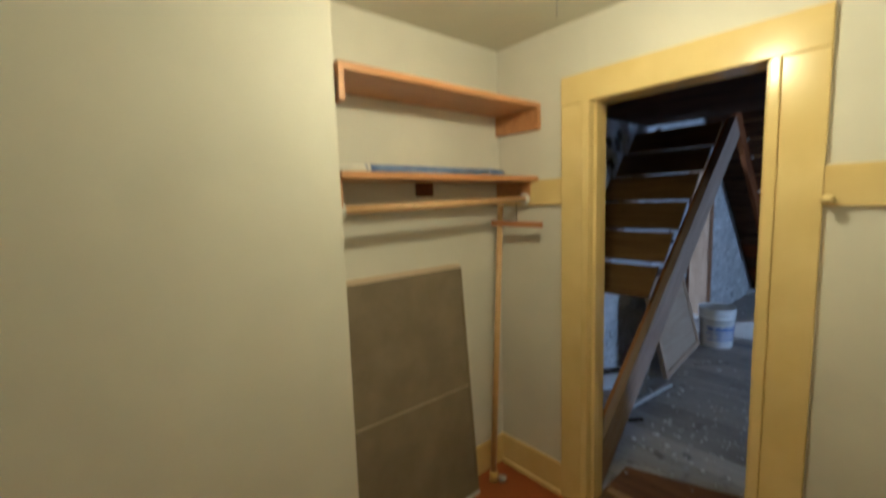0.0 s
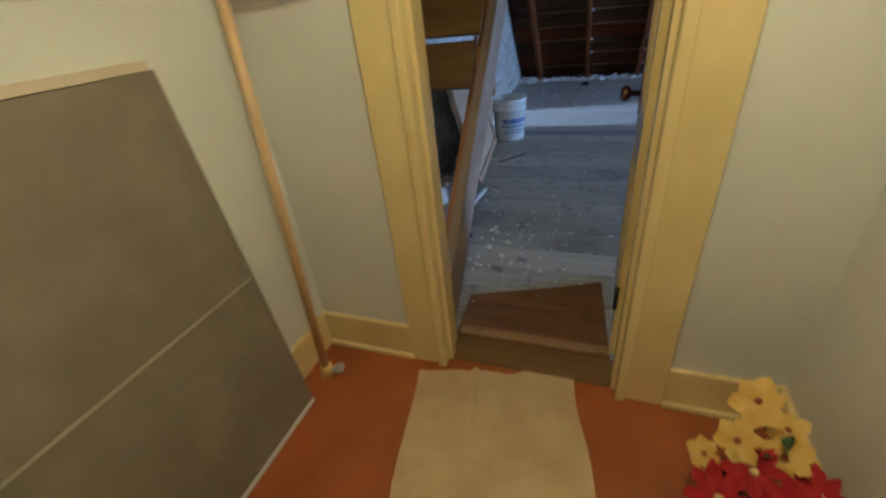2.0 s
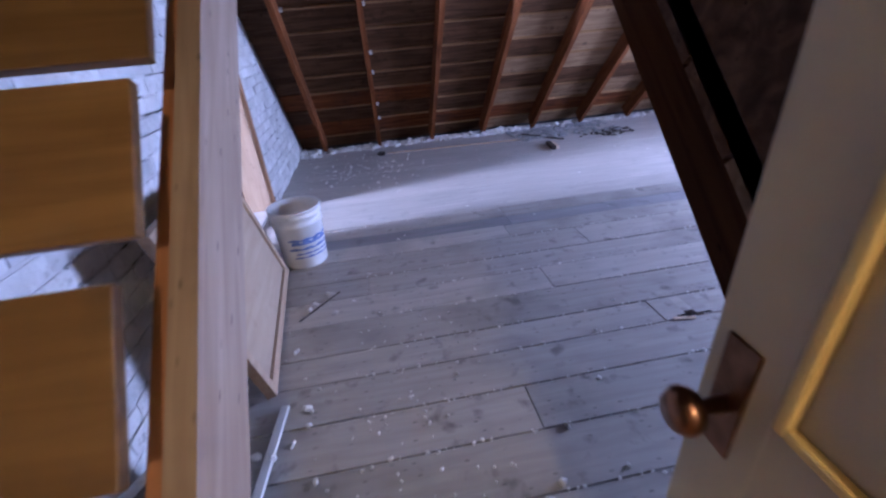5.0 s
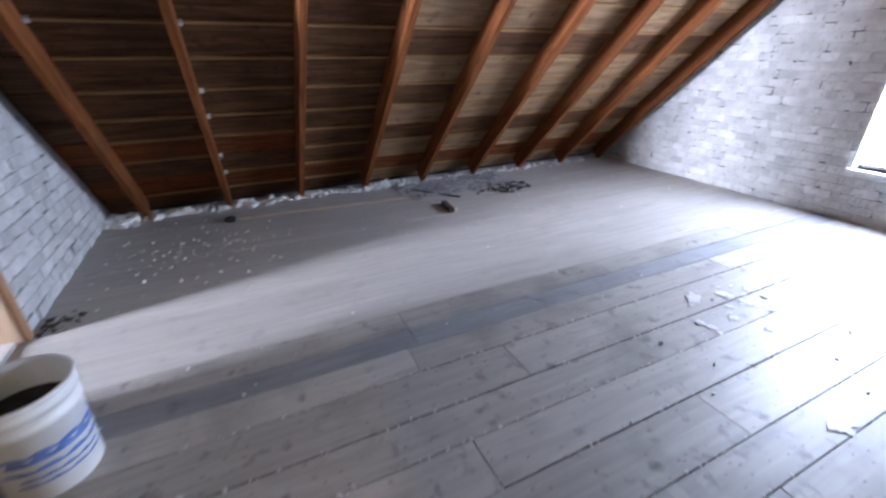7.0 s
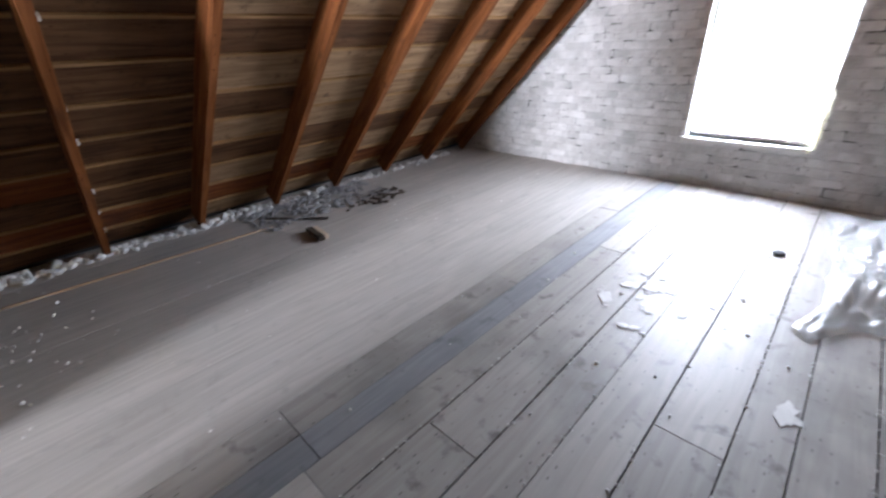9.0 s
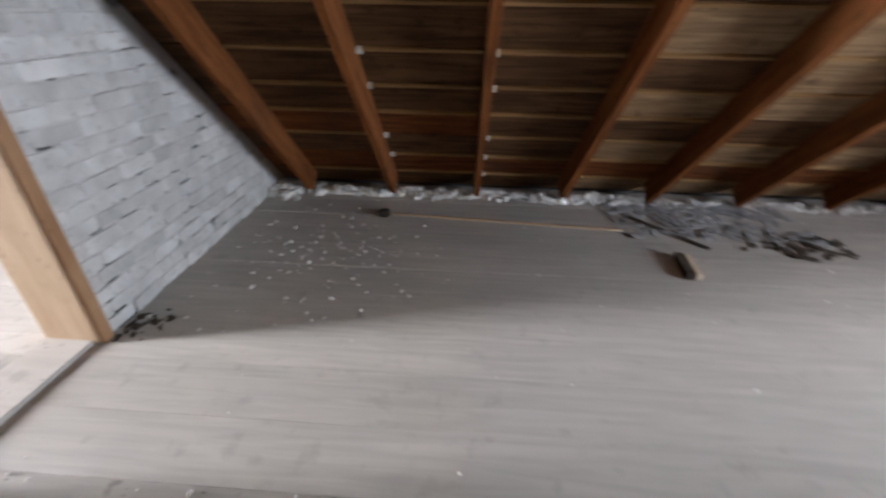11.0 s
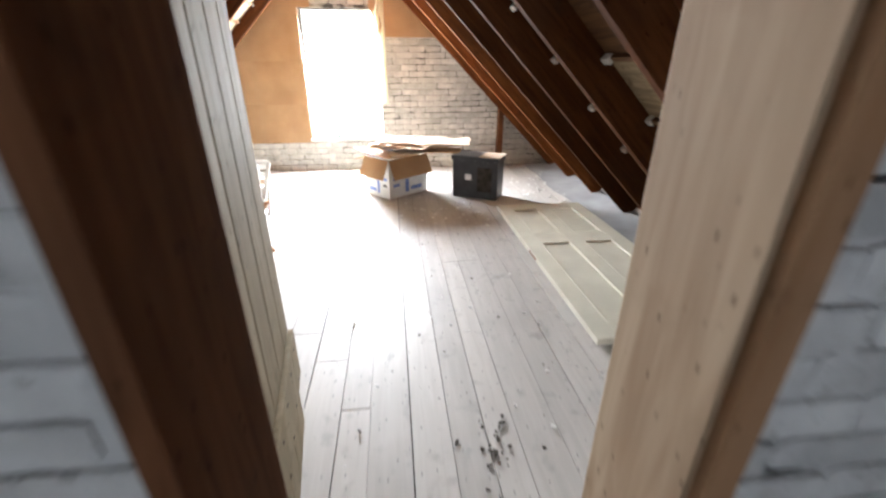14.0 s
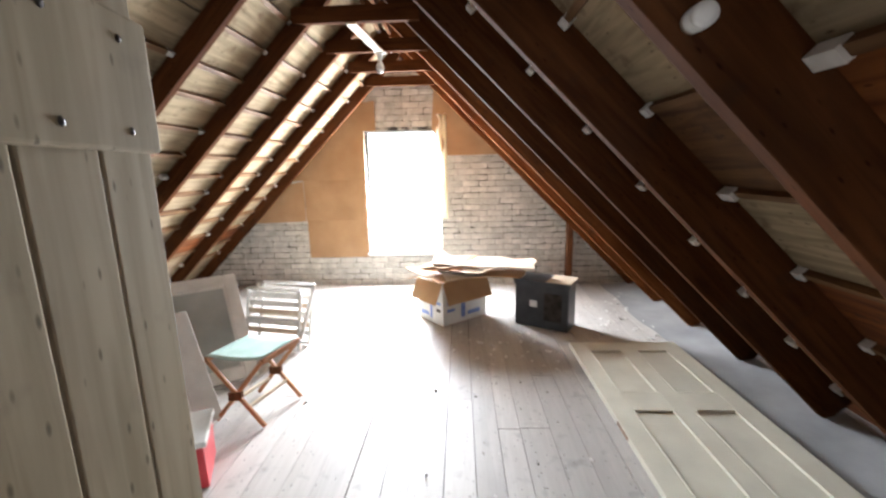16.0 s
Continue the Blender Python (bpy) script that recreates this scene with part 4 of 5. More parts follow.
part("batten", box(DIV_E + 0.014, 3.1, 0.90, DIV_E + 0.032, 4.45, 0.955, bevel=0.003), M_BRICK, lt)
part("latch_plate", box(DIV_E + 0.032, 4.21, 0.93, DIV_E + 0.036, 4.26, 0.985, bevel=0.001), M_WHITEPAINT, lt, "pale metal latch plate")
part("catch", box(DIV_E + 0.032, 4.24, 0.985, DIV_E + 0.05, 4.275, 1.02, bevel=0.002), M_DARKMETAL, lt, "dark iron catch")


def lumps(name, label, category, spots, mat, seed, parent=None):
    """Many small broken bits in one mesh: (x, y, z, size, flat)."""
    rnd = random.Random(seed)
    tmpl = bmesh.new()
    bmesh.ops.create_icosphere(tmpl, subdivisions=1, radius=1.0)
    base = [v.co.copy() for v in tmpl.verts]
    faces = [[v.index for v in f.verts] for f in tmpl.faces]
    tmpl.free()
    V, F = [], []
    for x, y, z, s, flat in spots:
        o = len(V)
        a = rnd.random() * 6.28
        sx, sy = s * rnd.uniform(0.6, 1.5), s * rnd.uniform(0.6, 1.1)
        for c in base:
            k = 1 + rnd.uniform(-0.35, 0.35)
            px, py = c.x * sx * k, c.y * sy * k
            V.append((x + px * math.cos(a) - py * math.sin(a), y + px * math.sin(a) + py * math.cos(a), z + (c.z * k + 0.6) * s * flat))
        F += [[o + i for i in f] for f in faces]
    me = bpy.data.meshes.new(name)
    me.from_pydata(V, [], F)
    me.materials.append(mat)
    ob = new(name, me)
    return tagged(ob, label, category, "", "stuff")


rnd = random.Random(11)
eave = []
for i in range(900):
    x = rnd.uniform(DIV_E + 0.03, EAST - 0.4)
    k = 1.0 if x < 1.2 else 0.45
    if rnd.random() < k:
        eave.append((x, 7.25 + rnd.gauss(0, 0.035) - (0.04 if rnd.random() < 0.3 else 0), -0.005, rnd.uniform(0.008, 0.034) * (0.7 + 0.5 * k), rnd.uniform(0.6, 1.0)))
for i in range(90):
    t_ = rnd.random()
    eave.append((DIV_E + 0.03 + 0.22 * rnd.random() ** 2, 7.05 + 0.25 * t_, 0.0, rnd.uniform(0.01, 0.05), 0.9))
lumps("eave_plaster", "crumbled white plaster heaped along the eave", "plaster", eave, M_DEBRIS, 1)
crumbs = []
for i in range(190):
    crumbs.append((rnd.gauss(-0.90, 0.32), rnd.gauss(6.25, 0.30), 0.0, rnd.uniform(0.003, 0.0125), 0.6))
for i in range(90):
    crumbs.append((rnd.uniform(-0.95, -0.4), rnd.uniform(1.9, 3.8), 0.0, rnd.uniform(0.003, 0.009), 0.6))
for i in range(40):
    crumbs.append((rnd.gauss(-0.80, 0.10), rnd.uniform(2.0, 3.2), 0.0, rnd.uniform(0.004, 0.013), 0.6))
for i in range(160):
    crumbs.append((rnd.uniform(-1.5, 3.6), rnd.uniform(2.4, 7.1), 0.0, rnd.uniform(0.003, 0.010), 0.6))
for i in range(60):
    crumbs.append((rnd.uniform(-1.6, -1.0), rnd.uniform(2.0, 3.6), 0.0, rnd.uniform(0.005, 0.022), 0.7))
for e_ in (2.52, 2.72, 2.94, 3.14, 3.345, 3.51, 3.74, 3.955, 4.135, 4.375):
    for i in range(75):
        crumbs.append((rnd.uniform(-0.9, 2.9), e_ + 0.004 + rnd.gauss(0, 0.004), -0.004, rnd.uniform(0.003, 0.0085), 0.6))
for c_ in ((-1.076, 4.009, 0.022), (-1.155, 3.933, 0.02), (-1.18, 3.888, 0.018), (-1.045, 3.823, 0.02), (-1.10, 4.03, 0.012), (-0.984, 2.665, 0.016), (-0.907, 2.561, 0.013), (-0.994, 2.487, 0.018), (-0.901, 2.423, 0.014), (-0.36, 2.70, 0.02), (-0.30, 2.749, 0.015), (-0.20, 2.93, 0.013), (-1.057, 2.92, 0.012), (-1.15, 3.078, 0.015)):
    crumbs.append((c_[0], c_[1], 0.0, c_[2], 0.5))
crumbs = [c for c in crumbs if c[0] > DIV_E + 0.03]
lumps("floor_crumbs", "scattered plaster crumbs on the floorboards", "debris", crumbs, M_DEBRIS, 2)
flakes = [(rnd.gauss(1.95, 0.22), rnd.gauss(4.1, 0.13), 0.0, rnd.uniform(0.006, 0.03), 0.12) for i in range(38)]
lumps("paint_flakes", "white paint flakes scattered on the floorboards", "debris", flakes, M_WHITEPAINT, 12)
dust = [(rnd.uniform(0.9, 2.2), 7.2 - 0.55 * rnd.random() ** 1.5, 0.0, rnd.uniform(0.006, 0.032), 0.4) for i in range(620)]
lumps("eave_rubble", "grey rubble and dust near the eave", "debris", dust, M_GREYCLOTH, 3)
scraps = [(rnd.uniform(1.6, 2.3), rnd.gauss(6.62, 0.07), 0.0, rnd.uniform(0.008, 0.04), 0.25) for i in range(75)]
lumps("bark_scraps", "dark curled scraps near the eave", "debris", scraps, M_DARKBIT, 4)
wcrumbs = [(rnd.uniform(-6.9, -2.1), rnd.uniform(2.6, 7.0), 0.0, rnd.uniform(0.004, 0.013), 0.6) for i in range(170)] + [(rnd.gauss(-5.1, 0.25), rnd.gauss(5.5, 0.22), 0.0, rnd.uniform(0.006, 0.02), 0.5) for i in range(45)] + [(rnd.gauss(-5.9, 0.35), rnd.gauss(6.7, 0.2), 0, rnd.uniform(0.008, 0.025), 0.5) for i in range(50)]
lumps("floor_crumbs", "scattered pale crumbs on the floorboards", "debris", [(a, b, 0.002, s, f) for a, b, _, s, f in wcrumbs if not (-5.05 < a < -2.8 and 5.95 < b < 6.9)], M_DEBRIS, 6)

lumps("doorway_litter", "dark leafy litter beside the doorway post", "debris", [(rnd.uniform(DIV_E + 0.03, DIV_E + 0.2), rnd.gauss(5.56, 0.045), 0.0, rnd.uniform(0.006, 0.02), 0.3) for i in range(40)], M_DARKBIT, 8)
lumps("floor_litter", "small dark litter on the pale floorboards", "debris", [(rnd.gauss(-2.35, 0.08), rnd.gauss(5.36, 0.06), 0.002, rnd.uniform(0.004, 0.014), 0.4) for i in range(26)] + [(rnd.uniform(-4.6, -2.2), rnd.uniform(4.6, 5.9), 0.002, rnd.uniform(0.002, 0.007), 0.5) for i in range(70)], M_DARKBIT, 9)
st = thing("wood_block", "short dark block of wood with a pale end on the floor", "wood block")
bar("block", (1.16, 6.40, 0.02), (1.13, 6.16, 0.02), 0.05, 0.04, M_DARKBIT, st)
bar("pale_face", (1.205, 6.39, 0.018), (1.175, 6.17, 0.018), 0.035, 0.033, M_CARDPALE, st, "pale split face")
tagged(bar("floor_strip", (-0.62, 6.84, 0.008), (1.0, 6.72, 0.008), 0.022, 0.012, M_FRAMEW), "thin pale wooden strip on the floor near the eave", "strip")
tagged(bar("dark_board", (1.05, 6.95, 0.008), (1.40, 6.52, 0.008), 0.035, 0.008, M_DARKBIT), "thin dark weathered board on the floor", "board")
hb = bmesh.new()
bmesh.ops.create_icosphere(hb, subdivisions=2, radius=0.055)
for v in hb.verts:
    v.co *= 1 + 0.5 * noise.noise(v.co * 30)
    v.co.z *= 0.4
tagged(part("dark_clod", hb, M_DARKFILL, None, "", pose(-0.68, 6.83, 0.015)), "dark clod lying near the eave", "debris")
hb = bmesh.new()
bmesh.ops.create_icosphere(hb, subdivisions=2, radius=0.035)
for v in hb.verts:
    v.co.z *= 0.5
tagged(part("bottle_cap", hb, M_BLACK, None, "", pose(2.9, 3.63, 0.012)), "small round black cap on the floor", "cap")
for i, (x, y, s) in enumerate(((1.42, 3.39, 0.07), (1.75, 4.25, 0.06), (1.95, 4.2, 0.05), (1.5, 3.0, 0.05), (2.2, 3.7, 0.035))):
    bm = bmesh.new()
    bmesh.ops.create_circle(bm, cap_ends=True, segments=18, radius=s)
    for v in bm.verts:
        v.co *= 1 + 1.1 * noise.noise((v.co.x * 32, v.co.y * 32, i * 3.0))
        v.co.y *= 0.55
        v.co.z = 0.0005 + 0.004 * abs(noise.noise((v.co.x * 40, v.co.y * 40, 7.0)))
    g = bmesh.ops.extrude_face_region(bm, geom=bm.faces[:])
    for v in g["geom"]:
        if isinstance(v, bmesh.types.BMVert):
            v.co.z += 0.0008
    tagged(part("paper_scrap", bm, M_WHITEPAINT, None, "", pose(x, y, 0.001, 0, 0, 37 * i)), "torn white paper scrap on the floorboards", "paper scrap")
for i, (x, y) in enumerate(((1.24, 2.76), (1.36, 2.70), (1.30, 2.64))):
    tagged(bar("roof_slat", (x - 0.05, y - 0.2, 0.012 + 0.016 * i), (x + 0.08, y + 0.16, 0.012 + 0.016 * i), 0.06, 0.014, M_RAFTER if i % 2 else M_CARDPALE), "short broken slat in a small pile on the floor", "slat", "broken slats")


def crumpled(name, label, cx, cy, lx, ly, hgt, mat, seed):
    bm = bmesh.new()
    n = 110
    g = []
    for j in range(n + 1):
        r = []
        for i in range(n + 1):
            u, v = i / n * 2 - 1, j / n * 2 - 1
            wob = 1 + 0.25 * noise.noise((u * 2.2, v * 2.2, seed))
            x, y = cx + lx * u * wob, cy + ly * v * (1 + 0.25 * noise.noise((u * 2, v * 2, seed + 9)))
            edge = max(0.0, 1 - max(abs(u), abs(v)) ** 3)
            rid = 1.5 * abs(noise.noise((u * 1.6, v * 1.9, seed + 2))) + 0.7 * abs(noise.noise((u * 3.1 + v, v * 4.5, seed + 4))) + 0.22 * abs(noise.noise((u * 6 - v * 3, v * 9, seed)))
            r.append(bm.verts.new((x, y, 0.008 + hgt * edge * (0.25 + rid) + 0.02 * abs(noise.noise((u * 9, v * 9, seed))))))
        g.append(r)
    for a, b in zip(g, g[1:]):
        for i in range(n):
            bm.faces.new((a[i], a[i + 1], b[i + 1], b[i]))
    return tagged(part(name, bm, mat, None, "", None, True), label, "plastic sheet")


crumpled("plastic_sheet", "crumpled clear plastic sheeting heaped on the floor", 2.98, 3.0, 0.92, 0.42, 0.13, M_PLASTIC, 3.3)


# ---- west attic things ----
def lying_door():
    t = thing("lying_door", "cream painted four-panel door lying flat on the floor", "door", pose(-2.86, 6.80, 0.068, 90, 0, 0) @ pose(0, 0, 0, 0, 0, 0))
    m = Matrix(((0, 0, -1, -2.86), (-1, 0, 0, 6.81), (0, 1, 0, 0.072), (0, 0, 0, 1)))
    t.matrix_basis = m
    panel_door(t, 0.81, 2.12, M_CREAMDOOR, M_CREAMDOOR, [(0.115, 0.14, 0.355, 1.20), (0.455, 0.14, 0.695, 1.20), (0.115, 1.38, 0.355, 1.98), (0.455, 1.38, 0.695, 1.98)])
    part("lock_mortise", box(0.8095, -0.01, 0.95, 0.813, 0.01, 1.1), M_BRONZE, t, "tarnished lock plate")
    for x in (-3.35, -4.7):
        tagged(bar("bearer", (x, 6.06, 0.026), (x, 6.75, 0.026), 0.07, 0.052, M_DARKBIT), "dark wooden bearer under the lying door", "bearer", "door bearers")


lying_door()


def carton(name, label, at, turn, sx, sy, h, wall, inner, flaps, flap_len=0.2):
    t = thing(name, label, "box", pose(*at, 0, 0, turn))
    w = 0.006
    part("base", box(0, 0, 0, sx, sy, w), inner, t)
    part("side", box(0, 0, w, w, sy, h), wall, t)
    part("side", box(sx - w, 0, w, sx, sy, h), wall, t)
    part("side", box(w, 0, w, sx - w, w, h), wall, t)
    part("side", box(w, sy - w, w, sx - w, sy, h), wall, t)
    for side, ang in flaps:
        if side in "ns":
            m = pose(0, 0 if side == "s" else sy, h, ang if side == "s" else -ang, 0, 0)
            b = box(0, -flap_len if side == "s" else 0, 0, sx, 0 if side == "s" else flap_len, 0.004)
        else:
            m = pose(0 if side == "w" else sx, 0, h, 0, -ang if side == "w" else ang, 0)
            b = box(-flap_len if side == "w" else 0, 0, 0, 0 if side == "w" else flap_len, sy, 0.004)
        part("flap", b, inner, t, "open tan cardboard flap", m)
    return t


c1 = carton("cardboard_box", "white printed cardboard box with open tan flaps", (-5.53, 4.98, 0), 130, 0.55, 0.40, 0.42, M_WHITEPAINT, M_CARD, [("s", 66), ("w", 66), ("n", 20), ("e", 15)], 0.21)
for i, (a, b, z0, z1) in enumerate(((0.05, 0.20, 0.20, 0.23), (0.05, 0.14, 0.13, 0.16), (0.30, 0.46, 0.06, 0.10), (0.34, 0.50, 0.24, 0.27), (0.22, 0.27, 0.05, 0.19))):
    part("print_patch", box(a, -0.002, z0, b, -0.0005, z1), M_BLUE, c1, "blue print")
    part("print_patch", box(-0.002, a * 0.75, z0, -0.0005, b * 0.75, z1), M_BLUE if i != 1 else M_DARKBIT, c1, "faded dark print")
bx = thing("black_box", "black plastic crate with a white label and folded lid", "box", pose(-5.38, 6.09, 0, 0, 0, 150))
part("body", box(0, 0, 0, 0.24, 0.50, 0.43, bevel=0.012), M_BLACK, bx)
part("rim", box(-0.012, -0.012, 0.40, 0.252, 0.512, 0.445, bevel=0.006), M_BLACK, bx)
part("lid", box(-0.02, -0.02, 0.447, 0.26, 0.20, 0.455, bevel=0.003), M_CARDPALE, bx, "pale cardboard lid")
part("lid_fold", box(-0.05, 0.20, 0.447, 0.25, 0.50, 0.456, bevel=0.003), M_BLACK, bx, "black folded lid")
part("paper_label", box(-0.0145, 0.28, 0.20, -0.0125, 0.35, 0.26), M_WHITEPAINT, bx, "white paper label")
part("recess", box(-0.003, 0.06, 0.08, 0.001, 0.22, 0.34, bevel=0.001), M_DARKFILL, bx)
rnd = random.Random(21)
z = 0.485
for i, (x, y, a, w, d) in enumerate(((-5.68, 4.95, 35, 0.6, 0.42), (-5.72, 5.15, 12, 0.65, 0.4), (-5.60, 5.45, 70, 0.55, 0.35), (-5.7, 5.10, 50, 0.5, 0.3), (-5.75, 5.4, 95, 0.75, 0.36), (-5.55, 5.22, 20, 0.35, 0.22), (-5.62, 5.0, 63, 0.42, 0.25), (-5.58, 5.5, 110, 0.4, 0.22), (-5.72, 5.05, 140, 0.5, 0.3), (-5.66, 5.36, 80, 0.95, 0.34))):
    bm = box(-w / 2, -d / 2, 0, w / 2, d / 2, 0.007)
    bmesh.ops.subdivide_edges(bm, edges=bm.edges[:], cuts=5, use_grid_fill=True)
    for v in bm.verts:
        v.co.z += 0.03 * noise.noise((v.co.x * 5, v.co.y * 5, i * 5.0)) + 0.015 * (abs(v.co.x) / w)
        v.co.x *= 1 + 0.06 * noise.noise((v.co.y * 9, i * 2.0, 0))
    tagged(part("cardboard_sheet", bm, M_CARDPALE if i % 2 else M_CARD, None, "", pose(x, y, z, rnd.uniform(-3, 3), rnd.uniform(-3, 3), a)), "flattened cardboard sheet piled on the boxes", "cardboard", "cardboard pile")
    z += 0.012


def stool():
    t = thing("camp_stool", "folding wooden camp stool with a mint canvas seat", "stool")
    f = [Vector((-4.00, 4.00, 0.01)), Vector((-4.32, 4.09, 0.01)), Vector((-4.06, 3.68, 0.01)), Vector((-4.38, 3.78, 0.01))]
    h = Vector((0, 0, 0.40))
    tops = [Vector((-4.06, 3.66, 0)) + h, Vector((-4.38, 3.76, 0)) + h, Vector((-4.02, 4.01, 0)) + h, Vector((-4.34, 4.10, 0)) + h]
    for a, b in zip(f, tops):
        bar("leg", a, b, 0.017, 0.024, M_STOOLWOOD, t)
    for a, b in ((0, 1), (2, 3)):
        bar("seat_rail", tops[a], tops[b], 0.025, 0.03, M_STOOLWOOD, t)
        bar("stretcher", f[a].lerp(tops[a], 0.28), f[b].lerp(tops[b], 0.28), 0.018, 0.018, M_CARDPALE, t)
    for k in (0, 1):
        c = (f[k] + tops[k]) / 2
        bar("bracket", c - Vector((0, 0.04, 0.02)), c + Vector((0, 0.04, -0.02)), 0.03, 0.05, M_JAMB, t, "dark red pivot bracket")
    bm = bmesh.new()
    g = []
    for j in range(9):
        v = j / 8
        row = []
        for i in range(9):
            u = i / 8
            p = (tops[0] * (1 - u) + tops[1] * u) * (1 - v) + (tops[2] * (1 - u) + tops[3] * u) * v
            row.append(bm.verts.new(p + Vector((0, 0, 0.018 - 0.03 * math.sin(math.pi * v) * 0.6))))
        g.append(row)
    for a, b in zip(g, g[1:]):
        for i in range(8):
            bm.faces.new((a[i], a[i + 1], b[i + 1], b[i]))
    ex = bmesh.ops.extrude_face_region(bm, geom=bm.faces[:])
    for v in ex["geom"]:
        if isinstance(v, bmesh.types.BMVert):
            v.co.z += 0.004
    part("seat", bm, M_MINT, t, "mint green canvas seat", None, True)


stool()


def framed(name, label, m, w, h, border, thick, mat, fill, fill_label):
    t = thing(name, label, "frame", m)
    for c in ((0, 0, border, h), (w - border, 0, w, h), (border, 0, w - border, border), (border, h - border, w - border, h)):
        part("frame", box(c[0], -thick / 2, c[1], c[2], thick / 2, c[3], bevel=0.005), mat, t)
    g = 0.016
    for c in ((border, border, border + g, h - border), (w - border - g, border, w - border, h - border), (border + g, border, w - border - g, border + g), (border + g, h - border - g, w - border - g, h - border)):
        part("bead", box(c[0], -thick / 4, c[1], c[2], thick / 4, c[3], bevel=0.003), mat, t)
    part("backing", box(border, -0.004, border, w - border, 0.004, h - border), fill, t, fill_label)
    return t


def leaning(right, run, tilt):
    """A pose with x along the base to its far end, z up the leaning face."""
    x = Vector((run[0], run[1], 0)).normalized()
    n = Vector((x.y, -x.x, 0))
    up = Vector((0, 0, math.cos(radians(tilt)))) + n * math.sin(radians(tilt))
    m = Matrix((x, up.cross(x), up)).transposed().to_4x4()
    m.translation = right
    return m


framed("old_picture_frame", "white painted wooden frame leaning beside the stool", leaning((-4.60, 3.67, 0.02), (0.64, -0.77), 37), 0.85, 0.82, 0.085, 0.05, M_WHITEPAINT, M_DUSTGLASS, "dusty grey-green glass")
# near-black backing stands in for the shade inside the open frame
framed("old_picture_frame", "low white frame tipped against another frame", leaning((-4.07, 3.71, 0.02), (0.77, -0.64), 38), 0.6, 0.72, 0.14, 0.04, M_WHITEPAINT, M_DARKFILL, "dark backing painted as the shaded opening")


def folded_cot():
    t = thing("folded_chair", "folded white metal lawn chair with dirty webbing", "chair", pose(-5.10, 3.32, 0.0, 0, 0, 78))
    W, H = 0.50, 0.50
    for yy, tilt in ((0.0, 0.10), (0.16, 0.14)):
        a, b = Vector((0, yy, 0.02)), Vector((0, yy + tilt, H))
        c, d = Vector((W, yy, 0.02)), Vector((W, yy + tilt, H))
        for p, q in ((a, b), (c, d), (b, d), (a, c), (a.lerp(b, 0.5), c.lerp(d, 0.5))):
            rod("tube", p, q, 0.014, M_WHITEPAINT, t, "", 10)
        for k in (0.16, 0.30, 0.44, 0.62, 0.76, 0.90):
            bar("strap", a.lerp(b, k), c.lerp(d, k), 0.006, 0.045, M_CARDPALE if k in (0.30, 0.62) else M_WHITEPAINT, t)
    bar("arm", (W + 0.03, 0.0, 0.12), (W + 0.03, 0.26, 0.5), 0.03, 0.02, M_WHITEPAINT, t)
    bar("arm", (-0.02, 0.0, 0.12), (-0.02, 0.26, 0.5), 0.03, 0.02, M_WHITEPAINT, t)


folded_cot()
rc = thing("red_crate", "red plastic crate with a white lid beside the door", "crate", pose(-3.62, 3.80, 0, 0, 0, 25))
part("body", prism([(-0.13, 0.0), (0.13, 0.0), (0.15, 0.22), (-0.15, 0.22)], 1, -0.1, 0.1), M_RED, rc)
part("lid", box(-0.155, -0.115, 0.22, 0.155, 0.115, 0.25, bevel=0.008), M_WHITEPAINT, rc, "white lid")
bl = thing("hanging_bulb", "unlit bare bulb hanging from a collar tie", "lamp", pose(-5.37, 4.53, 0.05))
part("glass", lathe([(0.0, 2.17), (0.02, 2.175), (0.032, 2.205), (0.028, 2.235), (0.014, 2.26), (0.013, 2.28)], 18), M_GLASS, bl, "clear glass bulb", None, True)
part("socket", lathe([(0.018, 2.275), (0.02, 2.31), (0.045, 2.325), (0.045, 2.332), (0.0, 2.334)], 18), M_WHITEPAINT, bl, "white porcelain socket", None, True)
tagged(bar("lamp_board", (-5.42, 4.54, 2.3815), (-4.70, 4.475, 2.3815), 0.07, 0.015, M_PLY), "short pale board nailed under the collar ties", "board")
tagged(bar("gable_post", (WEST + 0.06, 6.5, 0.0), (WEST + 0.06, 6.5, 0.87), 0.07, 0.10, M_JAMB, None, "", (1, 0, 0)), "brown timber post against the gable", "post", "", "structure")
ins = thing("insulator", "white ceramic knob insulator on a rafter", "insulator", pose(-2.698, 5.572, 1.706, 0, 90, 0))
part("knob", lathe([(0.02, 0), (0.022, 0.02), (0.014, 0.025), (0.014, 0.03), (0.022, 0.035), (0.02, 0.05), (0.007, 0.052), (0.0, 0.052)], 16), M_WHITEPAINT, ins, "", None, True)
for y in (4.33, 4.45):
    b = thing("glass_bottle", "small pale blue glass bottle on the window sill", "bottle", pose(WEST + 0.0, y, 0.42), "bottles on the sill")
    part("body", lathe([(0.0, 0), (0.028, 0), (0.03, 0.06), (0.012, 0.085), (0.012, 0.11)], 14), M_MINT, b, "", None, True)


def card_sheet(pts, dx):
    pts = [(y, min(z_, roof_z(y) - 0.01)) for y, z_ in pts]
    tagged(part("gable_cardboard", prism(pts, 0, WEST + 0.018 + dx, WEST + 0.023 + dx), M_CARD), "tan cardboard sheet tacked over the gable brick", "cardboard", "gable cardboard")


